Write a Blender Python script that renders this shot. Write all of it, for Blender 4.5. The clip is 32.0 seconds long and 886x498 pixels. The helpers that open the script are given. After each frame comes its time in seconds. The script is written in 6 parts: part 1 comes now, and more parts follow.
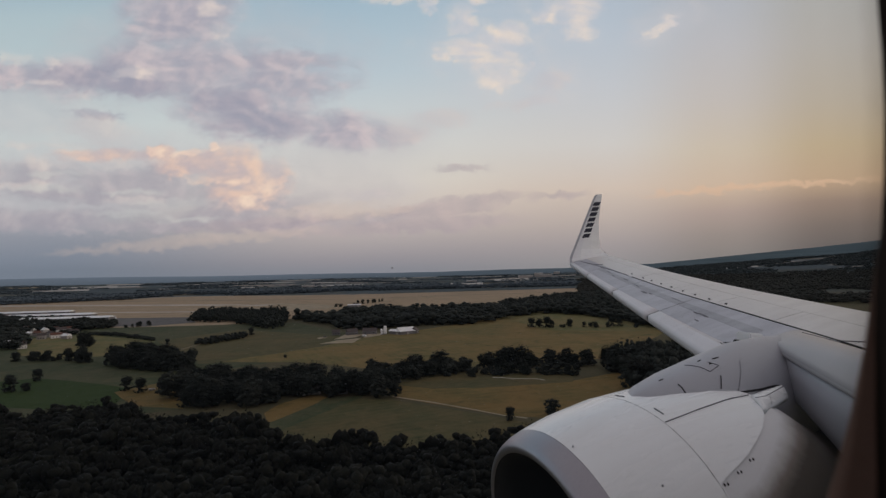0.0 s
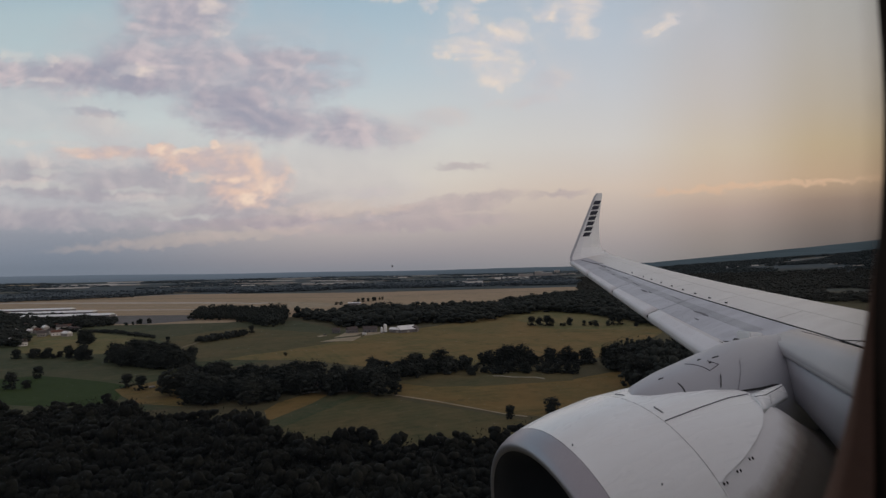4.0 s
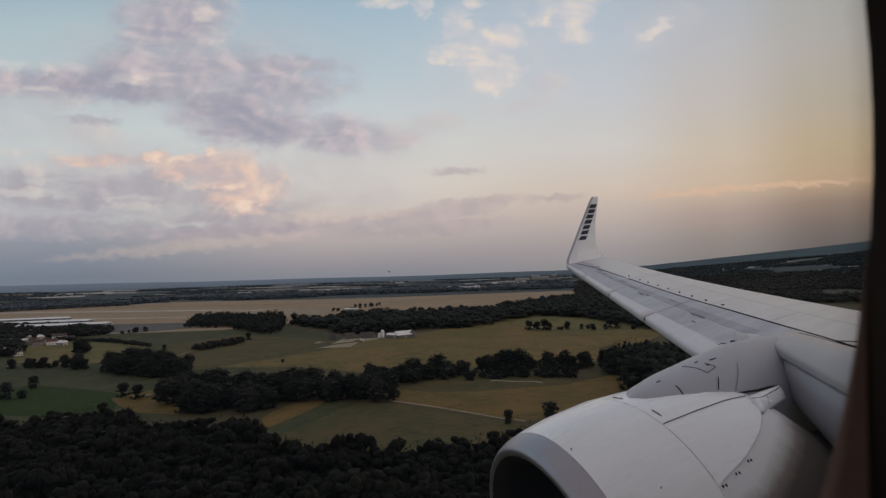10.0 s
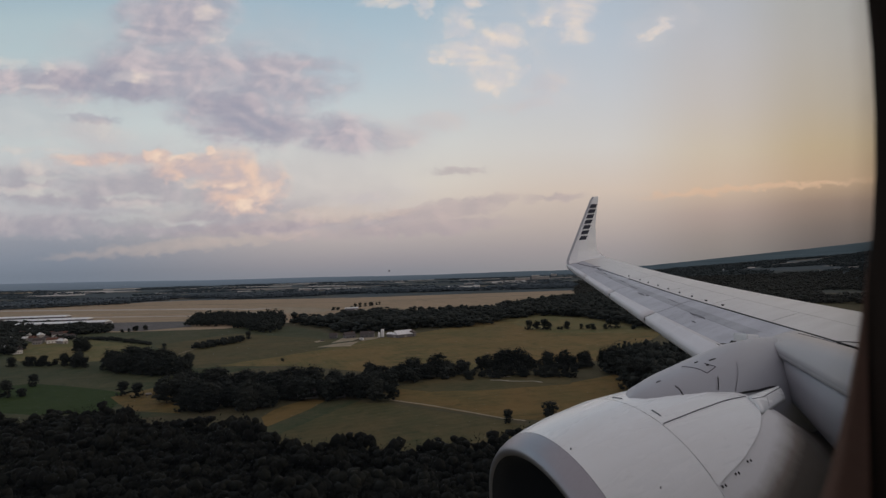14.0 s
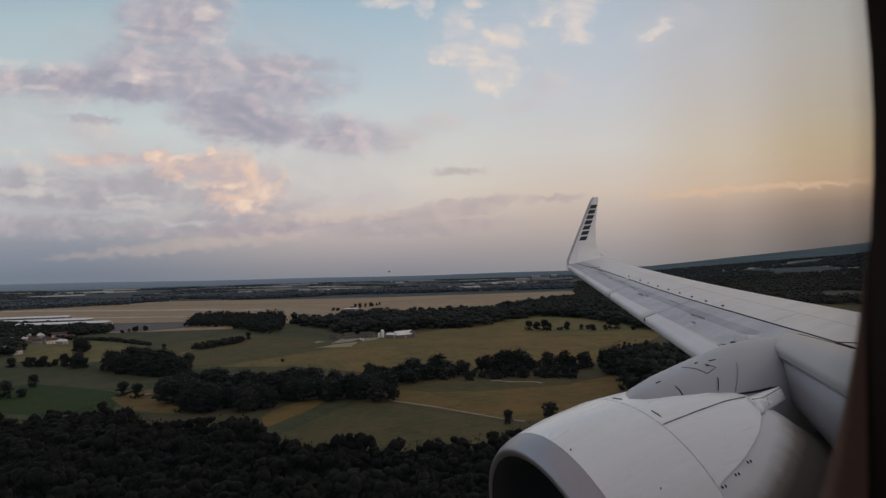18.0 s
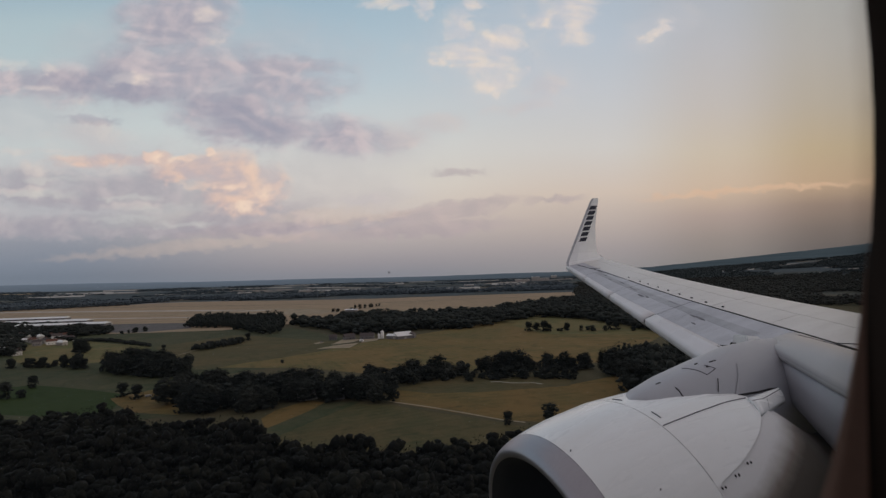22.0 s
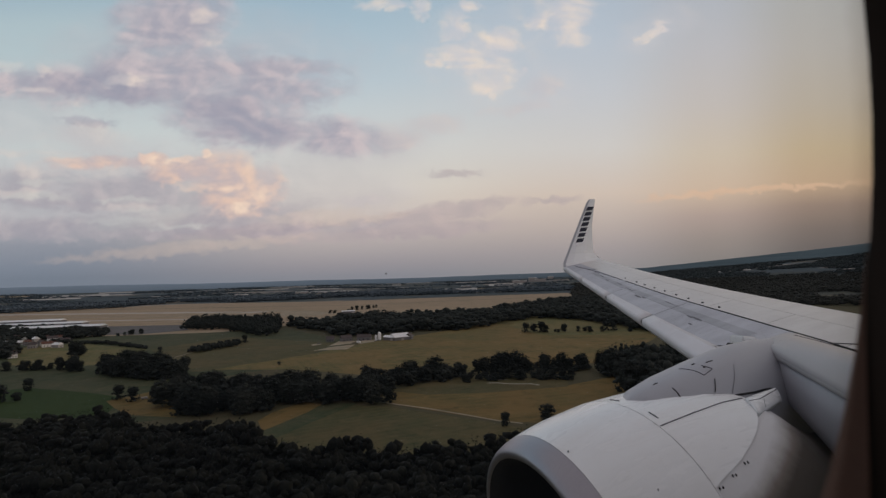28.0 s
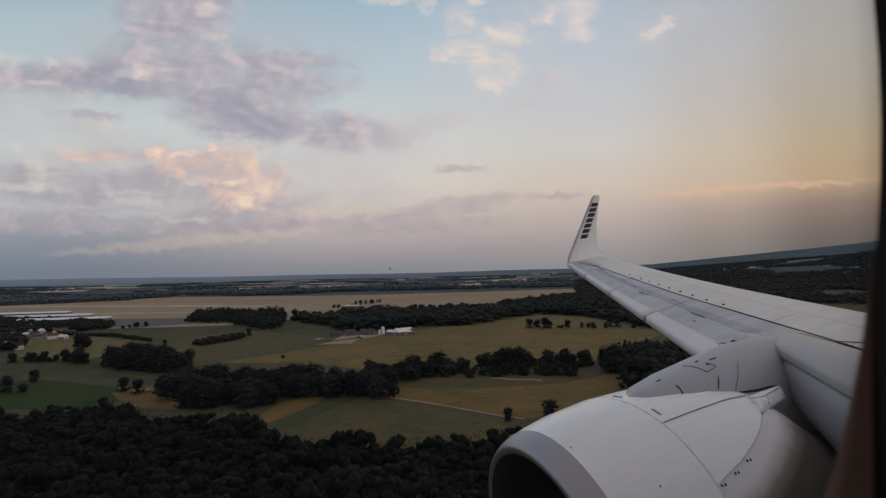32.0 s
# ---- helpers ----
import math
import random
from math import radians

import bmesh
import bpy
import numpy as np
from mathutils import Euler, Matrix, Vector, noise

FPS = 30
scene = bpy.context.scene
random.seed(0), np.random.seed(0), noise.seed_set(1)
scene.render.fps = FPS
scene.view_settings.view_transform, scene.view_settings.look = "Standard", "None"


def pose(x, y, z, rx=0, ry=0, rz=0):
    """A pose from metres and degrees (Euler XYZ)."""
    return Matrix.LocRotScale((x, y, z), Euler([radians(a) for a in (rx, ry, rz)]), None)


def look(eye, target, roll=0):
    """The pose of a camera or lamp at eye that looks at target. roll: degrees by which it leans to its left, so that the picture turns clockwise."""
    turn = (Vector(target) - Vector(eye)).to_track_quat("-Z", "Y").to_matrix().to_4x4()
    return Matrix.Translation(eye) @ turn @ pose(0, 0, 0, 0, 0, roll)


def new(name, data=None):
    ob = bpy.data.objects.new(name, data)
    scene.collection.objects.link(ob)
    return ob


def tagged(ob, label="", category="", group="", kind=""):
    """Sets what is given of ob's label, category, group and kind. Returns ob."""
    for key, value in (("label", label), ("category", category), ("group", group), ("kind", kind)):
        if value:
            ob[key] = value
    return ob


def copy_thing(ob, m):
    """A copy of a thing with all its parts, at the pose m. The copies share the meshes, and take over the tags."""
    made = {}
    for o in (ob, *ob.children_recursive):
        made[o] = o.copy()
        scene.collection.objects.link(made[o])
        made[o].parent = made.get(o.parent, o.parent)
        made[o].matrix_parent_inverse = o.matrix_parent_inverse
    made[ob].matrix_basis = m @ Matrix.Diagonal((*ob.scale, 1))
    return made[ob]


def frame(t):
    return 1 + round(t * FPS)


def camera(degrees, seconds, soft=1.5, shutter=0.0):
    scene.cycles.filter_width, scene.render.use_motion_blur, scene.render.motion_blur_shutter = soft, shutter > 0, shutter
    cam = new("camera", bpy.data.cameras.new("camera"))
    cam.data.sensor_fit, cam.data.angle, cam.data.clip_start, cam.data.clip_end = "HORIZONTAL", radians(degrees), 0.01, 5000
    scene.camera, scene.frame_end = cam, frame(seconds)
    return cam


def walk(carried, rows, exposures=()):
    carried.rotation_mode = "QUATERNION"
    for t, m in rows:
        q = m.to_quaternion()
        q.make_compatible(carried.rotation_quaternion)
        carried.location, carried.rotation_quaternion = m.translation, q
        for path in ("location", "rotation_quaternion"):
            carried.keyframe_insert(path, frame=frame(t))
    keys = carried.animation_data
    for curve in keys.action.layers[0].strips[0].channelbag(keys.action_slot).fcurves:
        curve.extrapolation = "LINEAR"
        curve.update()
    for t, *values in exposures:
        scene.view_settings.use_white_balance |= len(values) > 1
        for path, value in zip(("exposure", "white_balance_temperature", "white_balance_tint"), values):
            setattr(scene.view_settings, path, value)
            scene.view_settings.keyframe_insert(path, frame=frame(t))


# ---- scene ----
cam = camera(76.0, 32.0, soft=1.4)

cam.data.dof.use_dof, cam.data.dof.focus_distance, cam.data.dof.aperture_fstop = True, 11.0, 8.0

# the seat by the window: 80 m over the fields, with the unsteady aim of a camera held by hand
EYE = (0.0, 0.0, 80.0)
PATH = [
    (0, 92.216, 1.495, 0.366),
    (0.5, 92.199, 1.529, 0.523),
    (1, 92.220, 1.549, 0.387),
    (1.5, 92.035, 1.442, 0.544),
    (2, 92.115, 1.488, 0.460),
    (2.5, 92.140, 1.511, 0.324),
    (3, 92.239, 1.578, 0.321),
    (3.5, 92.032, 1.361, 0.382),
    (5.5, 92.183, 1.500, 0.378),
    (6, 92.217, 1.529, 0.305),
    (6.5, 92.242, 1.629, 0.374),
    (7, 92.123, 1.523, 0.511),
    (7.5, 91.995, 1.502, 0.600),
    (8, 92.529, 1.929, 0.223),
    (8.5, 92.779, 2.161, 0.097),
    (9, 92.535, 1.961, 0.206),
    (9.5, 92.511, 1.920, 0.142),
    (10, 92.542, 1.949, 0.082),
    (10.5, 92.526, 1.875, 0.047),
    (11, 92.488, 1.781, 0.090),
    (11.5, 92.472, 1.814, 0.177),
    (12, 92.250, 1.640, 0.311),
    (12.5, 92.418, 1.783, 0.149),
    (13, 92.404, 1.783, 0.161),
    (13.5, 92.481, 1.794, 0.095),
    (14, 92.488, 1.779, 0.085),
    (14.5, 92.317, 1.557, 0.155),
    (16.5, 92.426, 1.644, 0.076),
    (17, 92.611, 1.899, -0.000),
    (17.5, 92.544, 1.767, 0.088),
    (18, 92.544, 1.767, 0.088),
    (18.5, 92.544, 1.837, 0.146),
    (19, 92.571, 1.778, 0.080),
    (19.5, 92.577, 1.800, 0.093),
    (20, 92.491, 1.787, 0.156),
    (20.5, 92.549, 1.857, 0.149),
    (21, 92.576, 1.887, 0.144),
    (21.5, 92.600, 1.827, 0.129),
    (22, 92.644, 1.759, 0.072),
    (22.5, 92.649, 1.766, 0.003),
    (23, 92.754, 1.902, -0.034),
    (23.5, 92.691, 1.912, -0.013),
    (24, 92.697, 1.901, 0.001),
    (24.5, 92.660, 1.886, 0.060),
    (25, 92.693, 1.851, 0.031),
    (25.5, 92.560, 1.653, 0.053),
    (27.5, 92.803, 1.978, -0.193),
    (28, 92.757, 1.903, -0.228),
    (28.5, 92.748, 1.899, -0.311),
    (29, 92.760, 2.013, -0.231),
    (29.5, 92.658, 1.891, -0.165),
    (30, 92.916, 2.071, -0.304),
    (30.5, 92.678, 1.772, -0.174),
    (31, 92.618, 1.746, -0.119),
    (31.5, 92.577, 1.784, -0.072),
    (32, 92.285, 1.489, 0.156),
]
SWAY = ((0, 6, 9, 13, 19, 23, 28, 32), (0.0037, 0.0022, 0.0, 0.0018, 0.0, 0.0011, 0.0033, 0.0037))


def seat(t):
    """The eye at t seconds: a few millimetres of sway along the cabin."""
    k = float(np.interp(t, *SWAY))
    return EYE[0] - 0.9 * k, EYE[1] - 0.44 * k, EYE[2]


walk(cam, [(t, pose(*seat(t), rx, ry, rz)) for t, rx, ry, rz in PATH])


def smooth(a, b, x):
    k = min(1.0, max(0.0, (x - a) / (b - a)))
    return k * k * (3 - 2 * k)


# ---------------------------------------------------------------- sky and light
def nodes_of(tree):
    tree.nodes.clear()

    def add(node, **values):
        n = tree.nodes.new(node)
        for key, v in values.items():
            if key == "op":
                n.operation = v
            elif key == "mode":
                n.blend_type = v
            elif key == "kind":
                n.data_type = v
        return n

    def link(a, b):
        tree.links.new(a, b)

    def put(sock, v):
        if hasattr(v, "is_output"):
            tree.links.new(v, sock)
        else:
            sock.default_value = v

    def maths(op, a, b=0.0, c=None):
        n = add("ShaderNodeMath", op=op)
        put(n.inputs[0], a)
        put(n.inputs[1], b)
        if c is not None:
            put(n.inputs[2], c)
        return n.outputs[0]

    def mix(fac, a, b, mode="MIX"):
        n = add("ShaderNodeMix", kind="RGBA", mode=mode)
        put(n.inputs[0], fac)
        put(n.inputs[6], a)
        put(n.inputs[7], b)
        return n.outputs[2]

    def ramp(fac, stops):
        n = add("ShaderNodeValToRGB")
        while len(n.color_ramp.elements) < len(stops):
            n.color_ramp.elements.new(0.5)
        for e, (p, c) in zip(n.color_ramp.elements, stops):
            e.position = p
            e.color = c if len(c) == 4 else (*c, 1)
        put(n.inputs[0], fac)
        return n.outputs[0]

    def noise_at(vec, scale, detail=4.0, rough=0.55, distortion=0.0):
        n = add("ShaderNodeTexNoise")
        put(n.inputs["Vector"], vec)
        n.inputs["Scale"].default_value = scale
        n.inputs["Detail"].default_value = detail
        n.inputs["Roughness"].default_value = rough
        n.inputs["Distortion"].default_value = distortion
        return n.outputs[0]

    return add, link, put, maths, mix, ramp, noise_at


def srgb(r, g, b, gain=1.0):
    f = lambda c: (c / 255 / 12.92 if c < 10.3 else ((c / 255 + 0.055) / 1.055) ** 2.4) * gain
    return (f(r), f(g), f(b), 1)


SUN_AZ, SUN_EL = 74.0, 5.0

world = bpy.data.worlds.new("dusk_sky")
scene.world = world
world.use_nodes = True
add, link, put, maths, mix, ramp, noise_at = nodes_of(world.node_tree)
coord = add("ShaderNodeTexCoord")
sep = add("ShaderNodeSeparateXYZ")
link(coord.outputs["Generated"], sep.inputs[0])
el = maths("MULTIPLY", maths("ARCSINE", sep.outputs[2]), 57.29578)
az = maths("MULTIPLY", maths("ARCTAN2", sep.outputs[0], sep.outputs[1]), 57.29578)
sky = add("ShaderNodeTexSky")
sky.sky_type = "NISHITA"
sky.sun_disc = False
sky.sun_elevation = radians(SUN_EL)
sky.sun_rotation = radians(SUN_AZ)
sky.air_density, sky.dust_density, sky.ozone_density = 1.0, 2.0, 1.5
high = mix(1.0, sky.outputs[0], (0.06, 0.06, 0.06, 1), "MULTIPLY")
high = mix(0.75, high, srgb(172, 165, 168, 1.15))

# the open sky from the dusky west to the glow by the sun: columns of colour, from the horizon up
u = maths("MULTIPLY", maths("DIVIDE", sep.outputs[0], maths("MAXIMUM", sep.outputs[1], 0.2)), 100.0)
v = maths("MULTIPLY", maths("DIVIDE", sep.outputs[2], maths("MAXIMUM", sep.outputs[1], 0.2)), 100.0)


def band(value, a, b):
    n = add("ShaderNodeMapRange")
    n.interpolation_type = "SMOOTHSTEP"
    put(n.inputs[0], value)
    n.inputs[1].default_value, n.inputs[2].default_value = a, b
    return n.outputs[0]


haze, last = None, 0.0
for at, stops in (
        (-72.0, [(0.034, srgb(116, 125, 138)), (0.074, srgb(126, 134, 147)), (0.146, srgb(144, 148, 158)), (0.238, srgb(178, 179, 183)), (0.347, srgb(197, 200, 200)), (0.495, srgb(198, 206, 206)), (0.681, srgb(184, 199, 203)), (0.868, srgb(174, 192, 199)), (1.058, srgb(152, 177, 192))]),
        (-15.8, [(0.009, srgb(134, 135, 143)), (0.044, srgb(149, 145, 150)), (0.113, srgb(176, 167, 166)), (0.186, srgb(204, 191, 184)), (0.295, srgb(215, 209, 200)), (0.442, srgb(207, 209, 207)), (0.647, srgb(185, 199, 207)), (0.834, srgb(168, 189, 202)), (1.023, srgb(150, 176, 194))]),
        (28.3, [(0.007, srgb(144, 141, 143)), (0.068, srgb(160, 152, 152)), (0.141, srgb(182, 169, 163)), (0.250, srgb(207, 191, 178)), (0.397, srgb(206, 202, 198)), (0.583, srgb(195, 198, 203)), (0.770, srgb(183, 193, 204)), (0.996, srgb(166, 182, 197))]),
        (49.4, [(0.023, srgb(134, 128, 125)), (0.092, srgb(150, 139, 133)), (0.165, srgb(172, 154, 145)), (0.247, srgb(203, 180, 159)), (0.366, srgb(202, 188, 170)), (0.533, srgb(194, 187, 182)), (0.719, srgb(187, 186, 189)), (0.983, srgb(172, 180, 190))]),
        (67.5, [(0.052, srgb(108, 101, 98)), (0.117, srgb(124, 112, 105)), (0.190, srgb(148, 129, 116)), (0.263, srgb(188, 162, 135)), (0.374, srgb(187, 168, 140)), (0.522, srgb(181, 170, 155)), (0.708, srgb(177, 172, 166)), (0.972, srgb(168, 170, 170))]),
):
    column = ramp(maths("DIVIDE", v, 55.0), stops)
    haze = column if haze is None else mix(band(u, last, at), haze, column)
    last = at
air = mix(band(el, 32.0, 55.0), haze, high)
air = mix(band(maths("ABSOLUTE", az), 60.0, 110.0), air, high)

# clouds: broken dusk cloud, each bank a soft patch of broken noise, lit from the low sun's side
comb = add("ShaderNodeCombineXYZ")
put(comb.inputs[0], maths("MULTIPLY", u, 0.62))
put(comb.inputs[1], v)
put(comb.inputs[2], 3.7)
shift = add("ShaderNodeVectorMath", op="ADD")
link(comb.outputs[0], shift.inputs[0])
shift.inputs[1].default_value = (0.9, 0.55, 0.0)
billow = noise_at(comb.outputs[0], 0.17, 4.0, 0.48, 0.35)
billow_lit = noise_at(shift.outputs[0], 0.17, 4.0, 0.48, 0.35)
wisps = noise_at(comb.outputs[0], 0.62, 3.0, 0.55, 0.5)
swell = noise_at(comb.outputs[0], 0.3, 3.0, 0.5, 0.6)
u_w = maths("ADD", u, maths("MULTIPLY", maths("SUBTRACT", swell, 0.5), 9.0))
v_w = maths("ADD", v, maths("MULTIPLY", maths("SUBTRACT", wisps, 0.5), 3.0))


def bank(a, e, w, h, lean=0.0):
    """How deep a direction lies in a bank of cloud: 1 at its middle, 0 at its rim."""
    da = maths("SUBTRACT", u_w, a)
    de = maths("SUBTRACT", maths("SUBTRACT", v_w, e), maths("MULTIPLY", da, lean))
    q = maths("ADD", maths("POWER", maths("ABSOLUTE", maths("DIVIDE", da, w)), 2.0), maths("POWER", maths("ABSOLUTE", maths("DIVIDE", de, h)), 2.0))
    return maths("MAXIMUM", maths("SUBTRACT", 1.0, q), -1.6)


def gather(banks):
    total = None
    for b in banks:
        g = bank(*b)
        total = g if total is None else maths("SMOOTH_MAX", total, g, 0.35)
    return total


def cover(depth, low, high_, grain=1.3):
    body = maths("ADD", depth, maths("ADD", maths("MULTIPLY", maths("SUBTRACT", billow, 0.5), grain * 1.6), maths("MULTIPLY", maths("SUBTRACT", wisps, 0.5), grain * 0.32)))
    return band(body, low, high_)


glow = band(maths("ADD", maths("MULTIPLY", maths("SUBTRACT", billow, billow_lit), 3.2), maths("MULTIPLY", maths("SUBTRACT", wisps, 0.5), 0.35)), -0.35, 0.6)
for banks, low, high_, grain, weight, dim, lit in (
        # a thin lilac veil over the lower half
        ([(-63.0, 17.8, 33.0, 9.0), (-25.9, 16.6, 26.0, 7.0), (-72.0, 33.3, 20.0, 9.0), (-44.7, 39.6, 30.0, 11.0), (-15.7, 23.3, 16.0, 6.0)],
         -0.5, 1.2, 1.0, 0.42, srgb(180, 175, 182), srgb(200, 194, 196)),
        # the large mauve bank
        ([(-46.6, 46.9, 11.0, 8.0), (-49.8, 37.7, 20.0, 6.2, 0.05), (-31.6, 38.2, 15.0, 2.4, -0.03), (-29.6, 34.0, 13.0, 4.6), (-35.7, 29.6, 15.0, 5.8, -0.14), (-62.9, 36.1, 13.0, 4.0), (-17.7, 25.6, 12.0, 3.8, -0.10), (-76.1, 37.1, 7.0, 2.6)],
         -0.5, 1.05, 1.05, 0.88, srgb(165, 162, 175), srgb(204, 190, 193)),
        # its dark undersides
        ([(-62.9, 36.1, 7.0, 2.6), (-54.9, 34.3, 9.0, 2.0, -0.10), (-61.4, 29.6, 6.0, 0.9, -0.10), (-32.8, 27.1, 11.0, 3.0, -0.12), (-37.7, 31.7, 9.0, 2.6)],
         -0.4, 1.1, 1.2, 0.62, srgb(150, 151, 167), srgb(166, 161, 174)),
        # grey broken rolls low down
        ([(-72.0, 19.1, 17.0, 2.6, -0.05), (-55.0, 17.0, 15.0, 3.6, -0.05), (-66.0, 15.4, 13.0, 1.8, -0.05), (-47.0, 15.3, 12.0, 4.0), (-36.0, 11.4, 16.0, 2.4, 0.08), (-72.0, 10.6, 17.0, 2.4), (-53.1, 9.4, 16.0, 1.4), (-22.1, 8.9, 16.0, 1.2, 0.06)],
         -0.5, 1.1, 1.5, 0.68, srgb(160, 155, 165), srgb(186, 176, 180)),
        # the sunlit heap
        ([(-36.1, 17.7, 9.2, 5.6, -0.10), (-44.9, 20.2, 8.0, 2.4), (-31.5, 15.9, 5.2, 3.8), (-51.4, 22.2, 3.4, 1.6), (-61.0, 22.3, 12.0, 1.4, -0.03), (-30.9, 16.7, 3.0, 2.2)],
         -0.4, 1.15, 1.45, 0.8, srgb(194, 176, 178), srgb(238, 202, 178)),
        # its bright heads
        ([(-41.1, 23.0, 1.8, 1.0), (-51.6, 22.7, 1.7, 1.1), (-46.1, 22.3, 2.4, 0.7), (-30.0, 16.2, 2.2, 1.8, 0.20), (-34.0, 13.6, 3.0, 0.8, 0.10), (-43.0, 17.1, 3.0, 1.2), (-37.0, 16.9, 2.2, 1.2)],
         -0.3, 1.2, 1.8, 0.72, srgb(232, 202, 184), srgb(245, 222, 200)),
        # cream scraps among the rolls
        ([(-69.5, 21.0, 10.0, 1.3, -0.03), (-74.0, 17.2, 7.0, 0.9), (-59.0, 20.5, 8.0, 1.0), (-66.0, 24.2, 8.0, 0.8, -0.05), (-54.0, 13.7, 6.0, 0.8), (-75.0, 24.3, 5.0, 1.0)],
         -0.4, 1.3, 1.9, 0.55, srgb(198, 190, 190), srgb(222, 211, 202)),
        # small white scraps
        ([(-75.6, 40.0, 3.4, 1.7, -0.20), (-69.2, 39.3, 2.0, 0.9), (-63.8, 33.0, 2.6, 1.0, -0.10), (-40.1, 44.0, 2.0, 2.0), (-41.5, 48.3, 2.6, 2.0), (-72.0, 35.6, 3.0, 0.6), (-53.8, 36.8, 5.0, 1.2)],
         -0.3, 1.5, 1.9, 0.5, srgb(212, 203, 202), srgb(240, 224, 208)),
        # pale gaps between the rolls
        ([(-48.0, 13.1, 8.0, 0.9), (-57.0, 11.6, 7.0, 0.7), (-70.0, 16.5, 7.0, 0.7, -0.05), (-46.1, 10.4, 6.0, 0.6), (-69.0, 19.2, 6.0, 0.6), (-55.0, 15.3, 5.0, 0.6)],
         -0.6, 1.4, 1.5, 0.5, srgb(192, 193, 192), srgb(204, 204, 198)),
        # faint rose cloud between the banks
        ([(-62.0, 26.4, 9.0, 3.2, -0.05), (-7.6, 25.1, 5.0, 3.4), (-0.5, 27.1, 7.0, 1.8), (-14.0, 13.7, 6.0, 1.0), (18.9, 33.2, 4.6, 2.0), (14.2, 29.5, 5.0, 1.2, 0.20), (-0.5, 27.4, 6.0, 1.2)],
         -0.4, 1.2, 1.5, 0.5, srgb(196, 188, 190), srgb(214, 200, 194)),
        # thin veil round the puffs
        ([(8.0, 39.9, 12.0, 9.0), (20.9, 45.7, 9.0, 6.0), (40.1, 43.0, 6.0, 4.0, 0.30), (15.9, 33.5, 11.0, 5.0)],
         -0.6, 1.4, 1.5, 0.3, srgb(200, 198, 204), srgb(216, 208, 204)),
        # puffs high up
        ([(23.4, 47.9, 5.8, 3.8), (25.4, 44.0, 3.6, 3.2, 0.30), (20.2, 45.7, 3.8, 2.6), (39.6, 42.8, 3.4, 1.5, 0.45), (41.2, 43.8, 1.8, 1.2), (2.3, 44.8, 1.8, 1.8), (3.1, 43.2, 1.8, 1.4), (9.6, 37.6, 6.4, 4.6, -0.10), (10.8, 34.1, 3.8, 2.4), (4.5, 39.5, 5.0, 2.4), (12.1, 41.9, 3.6, 2.8), (4.3, 45.2, 3.0, 3.4), (-2.4, 48.0, 2.4, 2.0), (-7.9, 49.3, 4.0, 1.4), (7.3, 48.5, 2.4, 1.2), (16.0, 36.4, 1.0, 0.6)],
         -0.5, 1.3, 2.0, 0.78, srgb(208, 203, 206), srgb(240, 222, 204)),
        # mauve bars over the horizon
        ([(5.0, 12.3, 10.0, 1.3, 0.07), (-2.0, 10.9, 13.0, 1.4, 0.05), (2.2, 18.1, 5.2, 0.9), (-8.1, 8.1, 22.0, 1.5, 0.04), (-30.1, 9.2, 18.0, 1.2, 0.05), (21.1, 12.8, 6.0, 0.8, 0.05)],
         -0.5, 1.0, 0.9, 0.52, srgb(163, 152, 160), srgb(188, 170, 172)),
        # cream streaks over the horizon
        ([(-48.1, 6.2, 20.0, 1.1, 0.06), (-36.1, 6.9, 14.0, 0.9, 0.08), (-18.1, 10.8, 6.0, 1.6), (-22.0, 11.6, 8.0, 0.9, 0.10), (-12.0, 10.9, 7.0, 0.8, 0.10)],
         -0.9, 1.4, 0.9, 0.42, srgb(196, 180, 170), srgb(218, 194, 180)),
        # a rosy line by the sun
        ([(56.2, 13.4, 19.0, 0.5, 0.05), (46.2, 13.2, 9.0, 0.5, 0.06), (66.3, 13.8, 8.0, 0.5, 0.04)],
         -0.9, 1.2, 0.4, 0.55, srgb(220, 182, 152), srgb(226, 190, 160)),
):
    air = mix(maths("MULTIPLY", cover(gather(banks), low, high_, grain), weight), air, mix(glow, dim, lit))
air = mix(band(el, 0.0, -6.0), air, srgb(96, 96, 102))
back = add("ShaderNodeBackground")
put(back.inputs[0], air)
back.inputs[1].default_value = 1.0
link(back.outputs[0], add("ShaderNodeOutputWorld").inputs[0])

sun_data = bpy.data.lights.new("low_sun", "SUN")
sun_data.energy, sun_data.angle, sun_data.color = 0.7, radians(12), (1.0, 0.84, 0.68)
sun = new("low_sun", sun_data)
sa, se = radians(SUN_AZ), radians(SUN_EL)
sun.matrix_world = look((0, 0, 0), (-math.sin(sa) * math.cos(se), -math.cos(sa) * math.cos(se), -math.sin(se)))
sun.location = (900, 300, 300)


# ---------------------------------------------------------------- materials
def material(name, build, rough=0.8, metal=0.0, spec=0.3):
    m = bpy.data.materials.new(name)
    m.use_nodes = True
    tools = nodes_of(m.node_tree)
    add, link, put, maths, mix, ramp, noise_at = tools
    bsdf = add("ShaderNodeBsdfPrincipled")
    bsdf.inputs["Roughness"].default_value = rough
    bsdf.inputs["Metallic"].default_value = metal
    bsdf.inputs["Specular IOR Level"].default_value = spec
    link(bsdf.outputs[0], add("ShaderNodeOutputMaterial").inputs[0])
    build(tools, bsdf)
    return m


def bump(tools, bsdf, height, strength, distance):
    add, link, put, *_ = tools
    b = add("ShaderNodeBump")
    b.inputs["Strength"].default_value = strength
    b.inputs["Distance"].default_value = distance
    put(b.inputs["Height"], height)
    link(b.outputs[0], bsdf.inputs["Normal"])


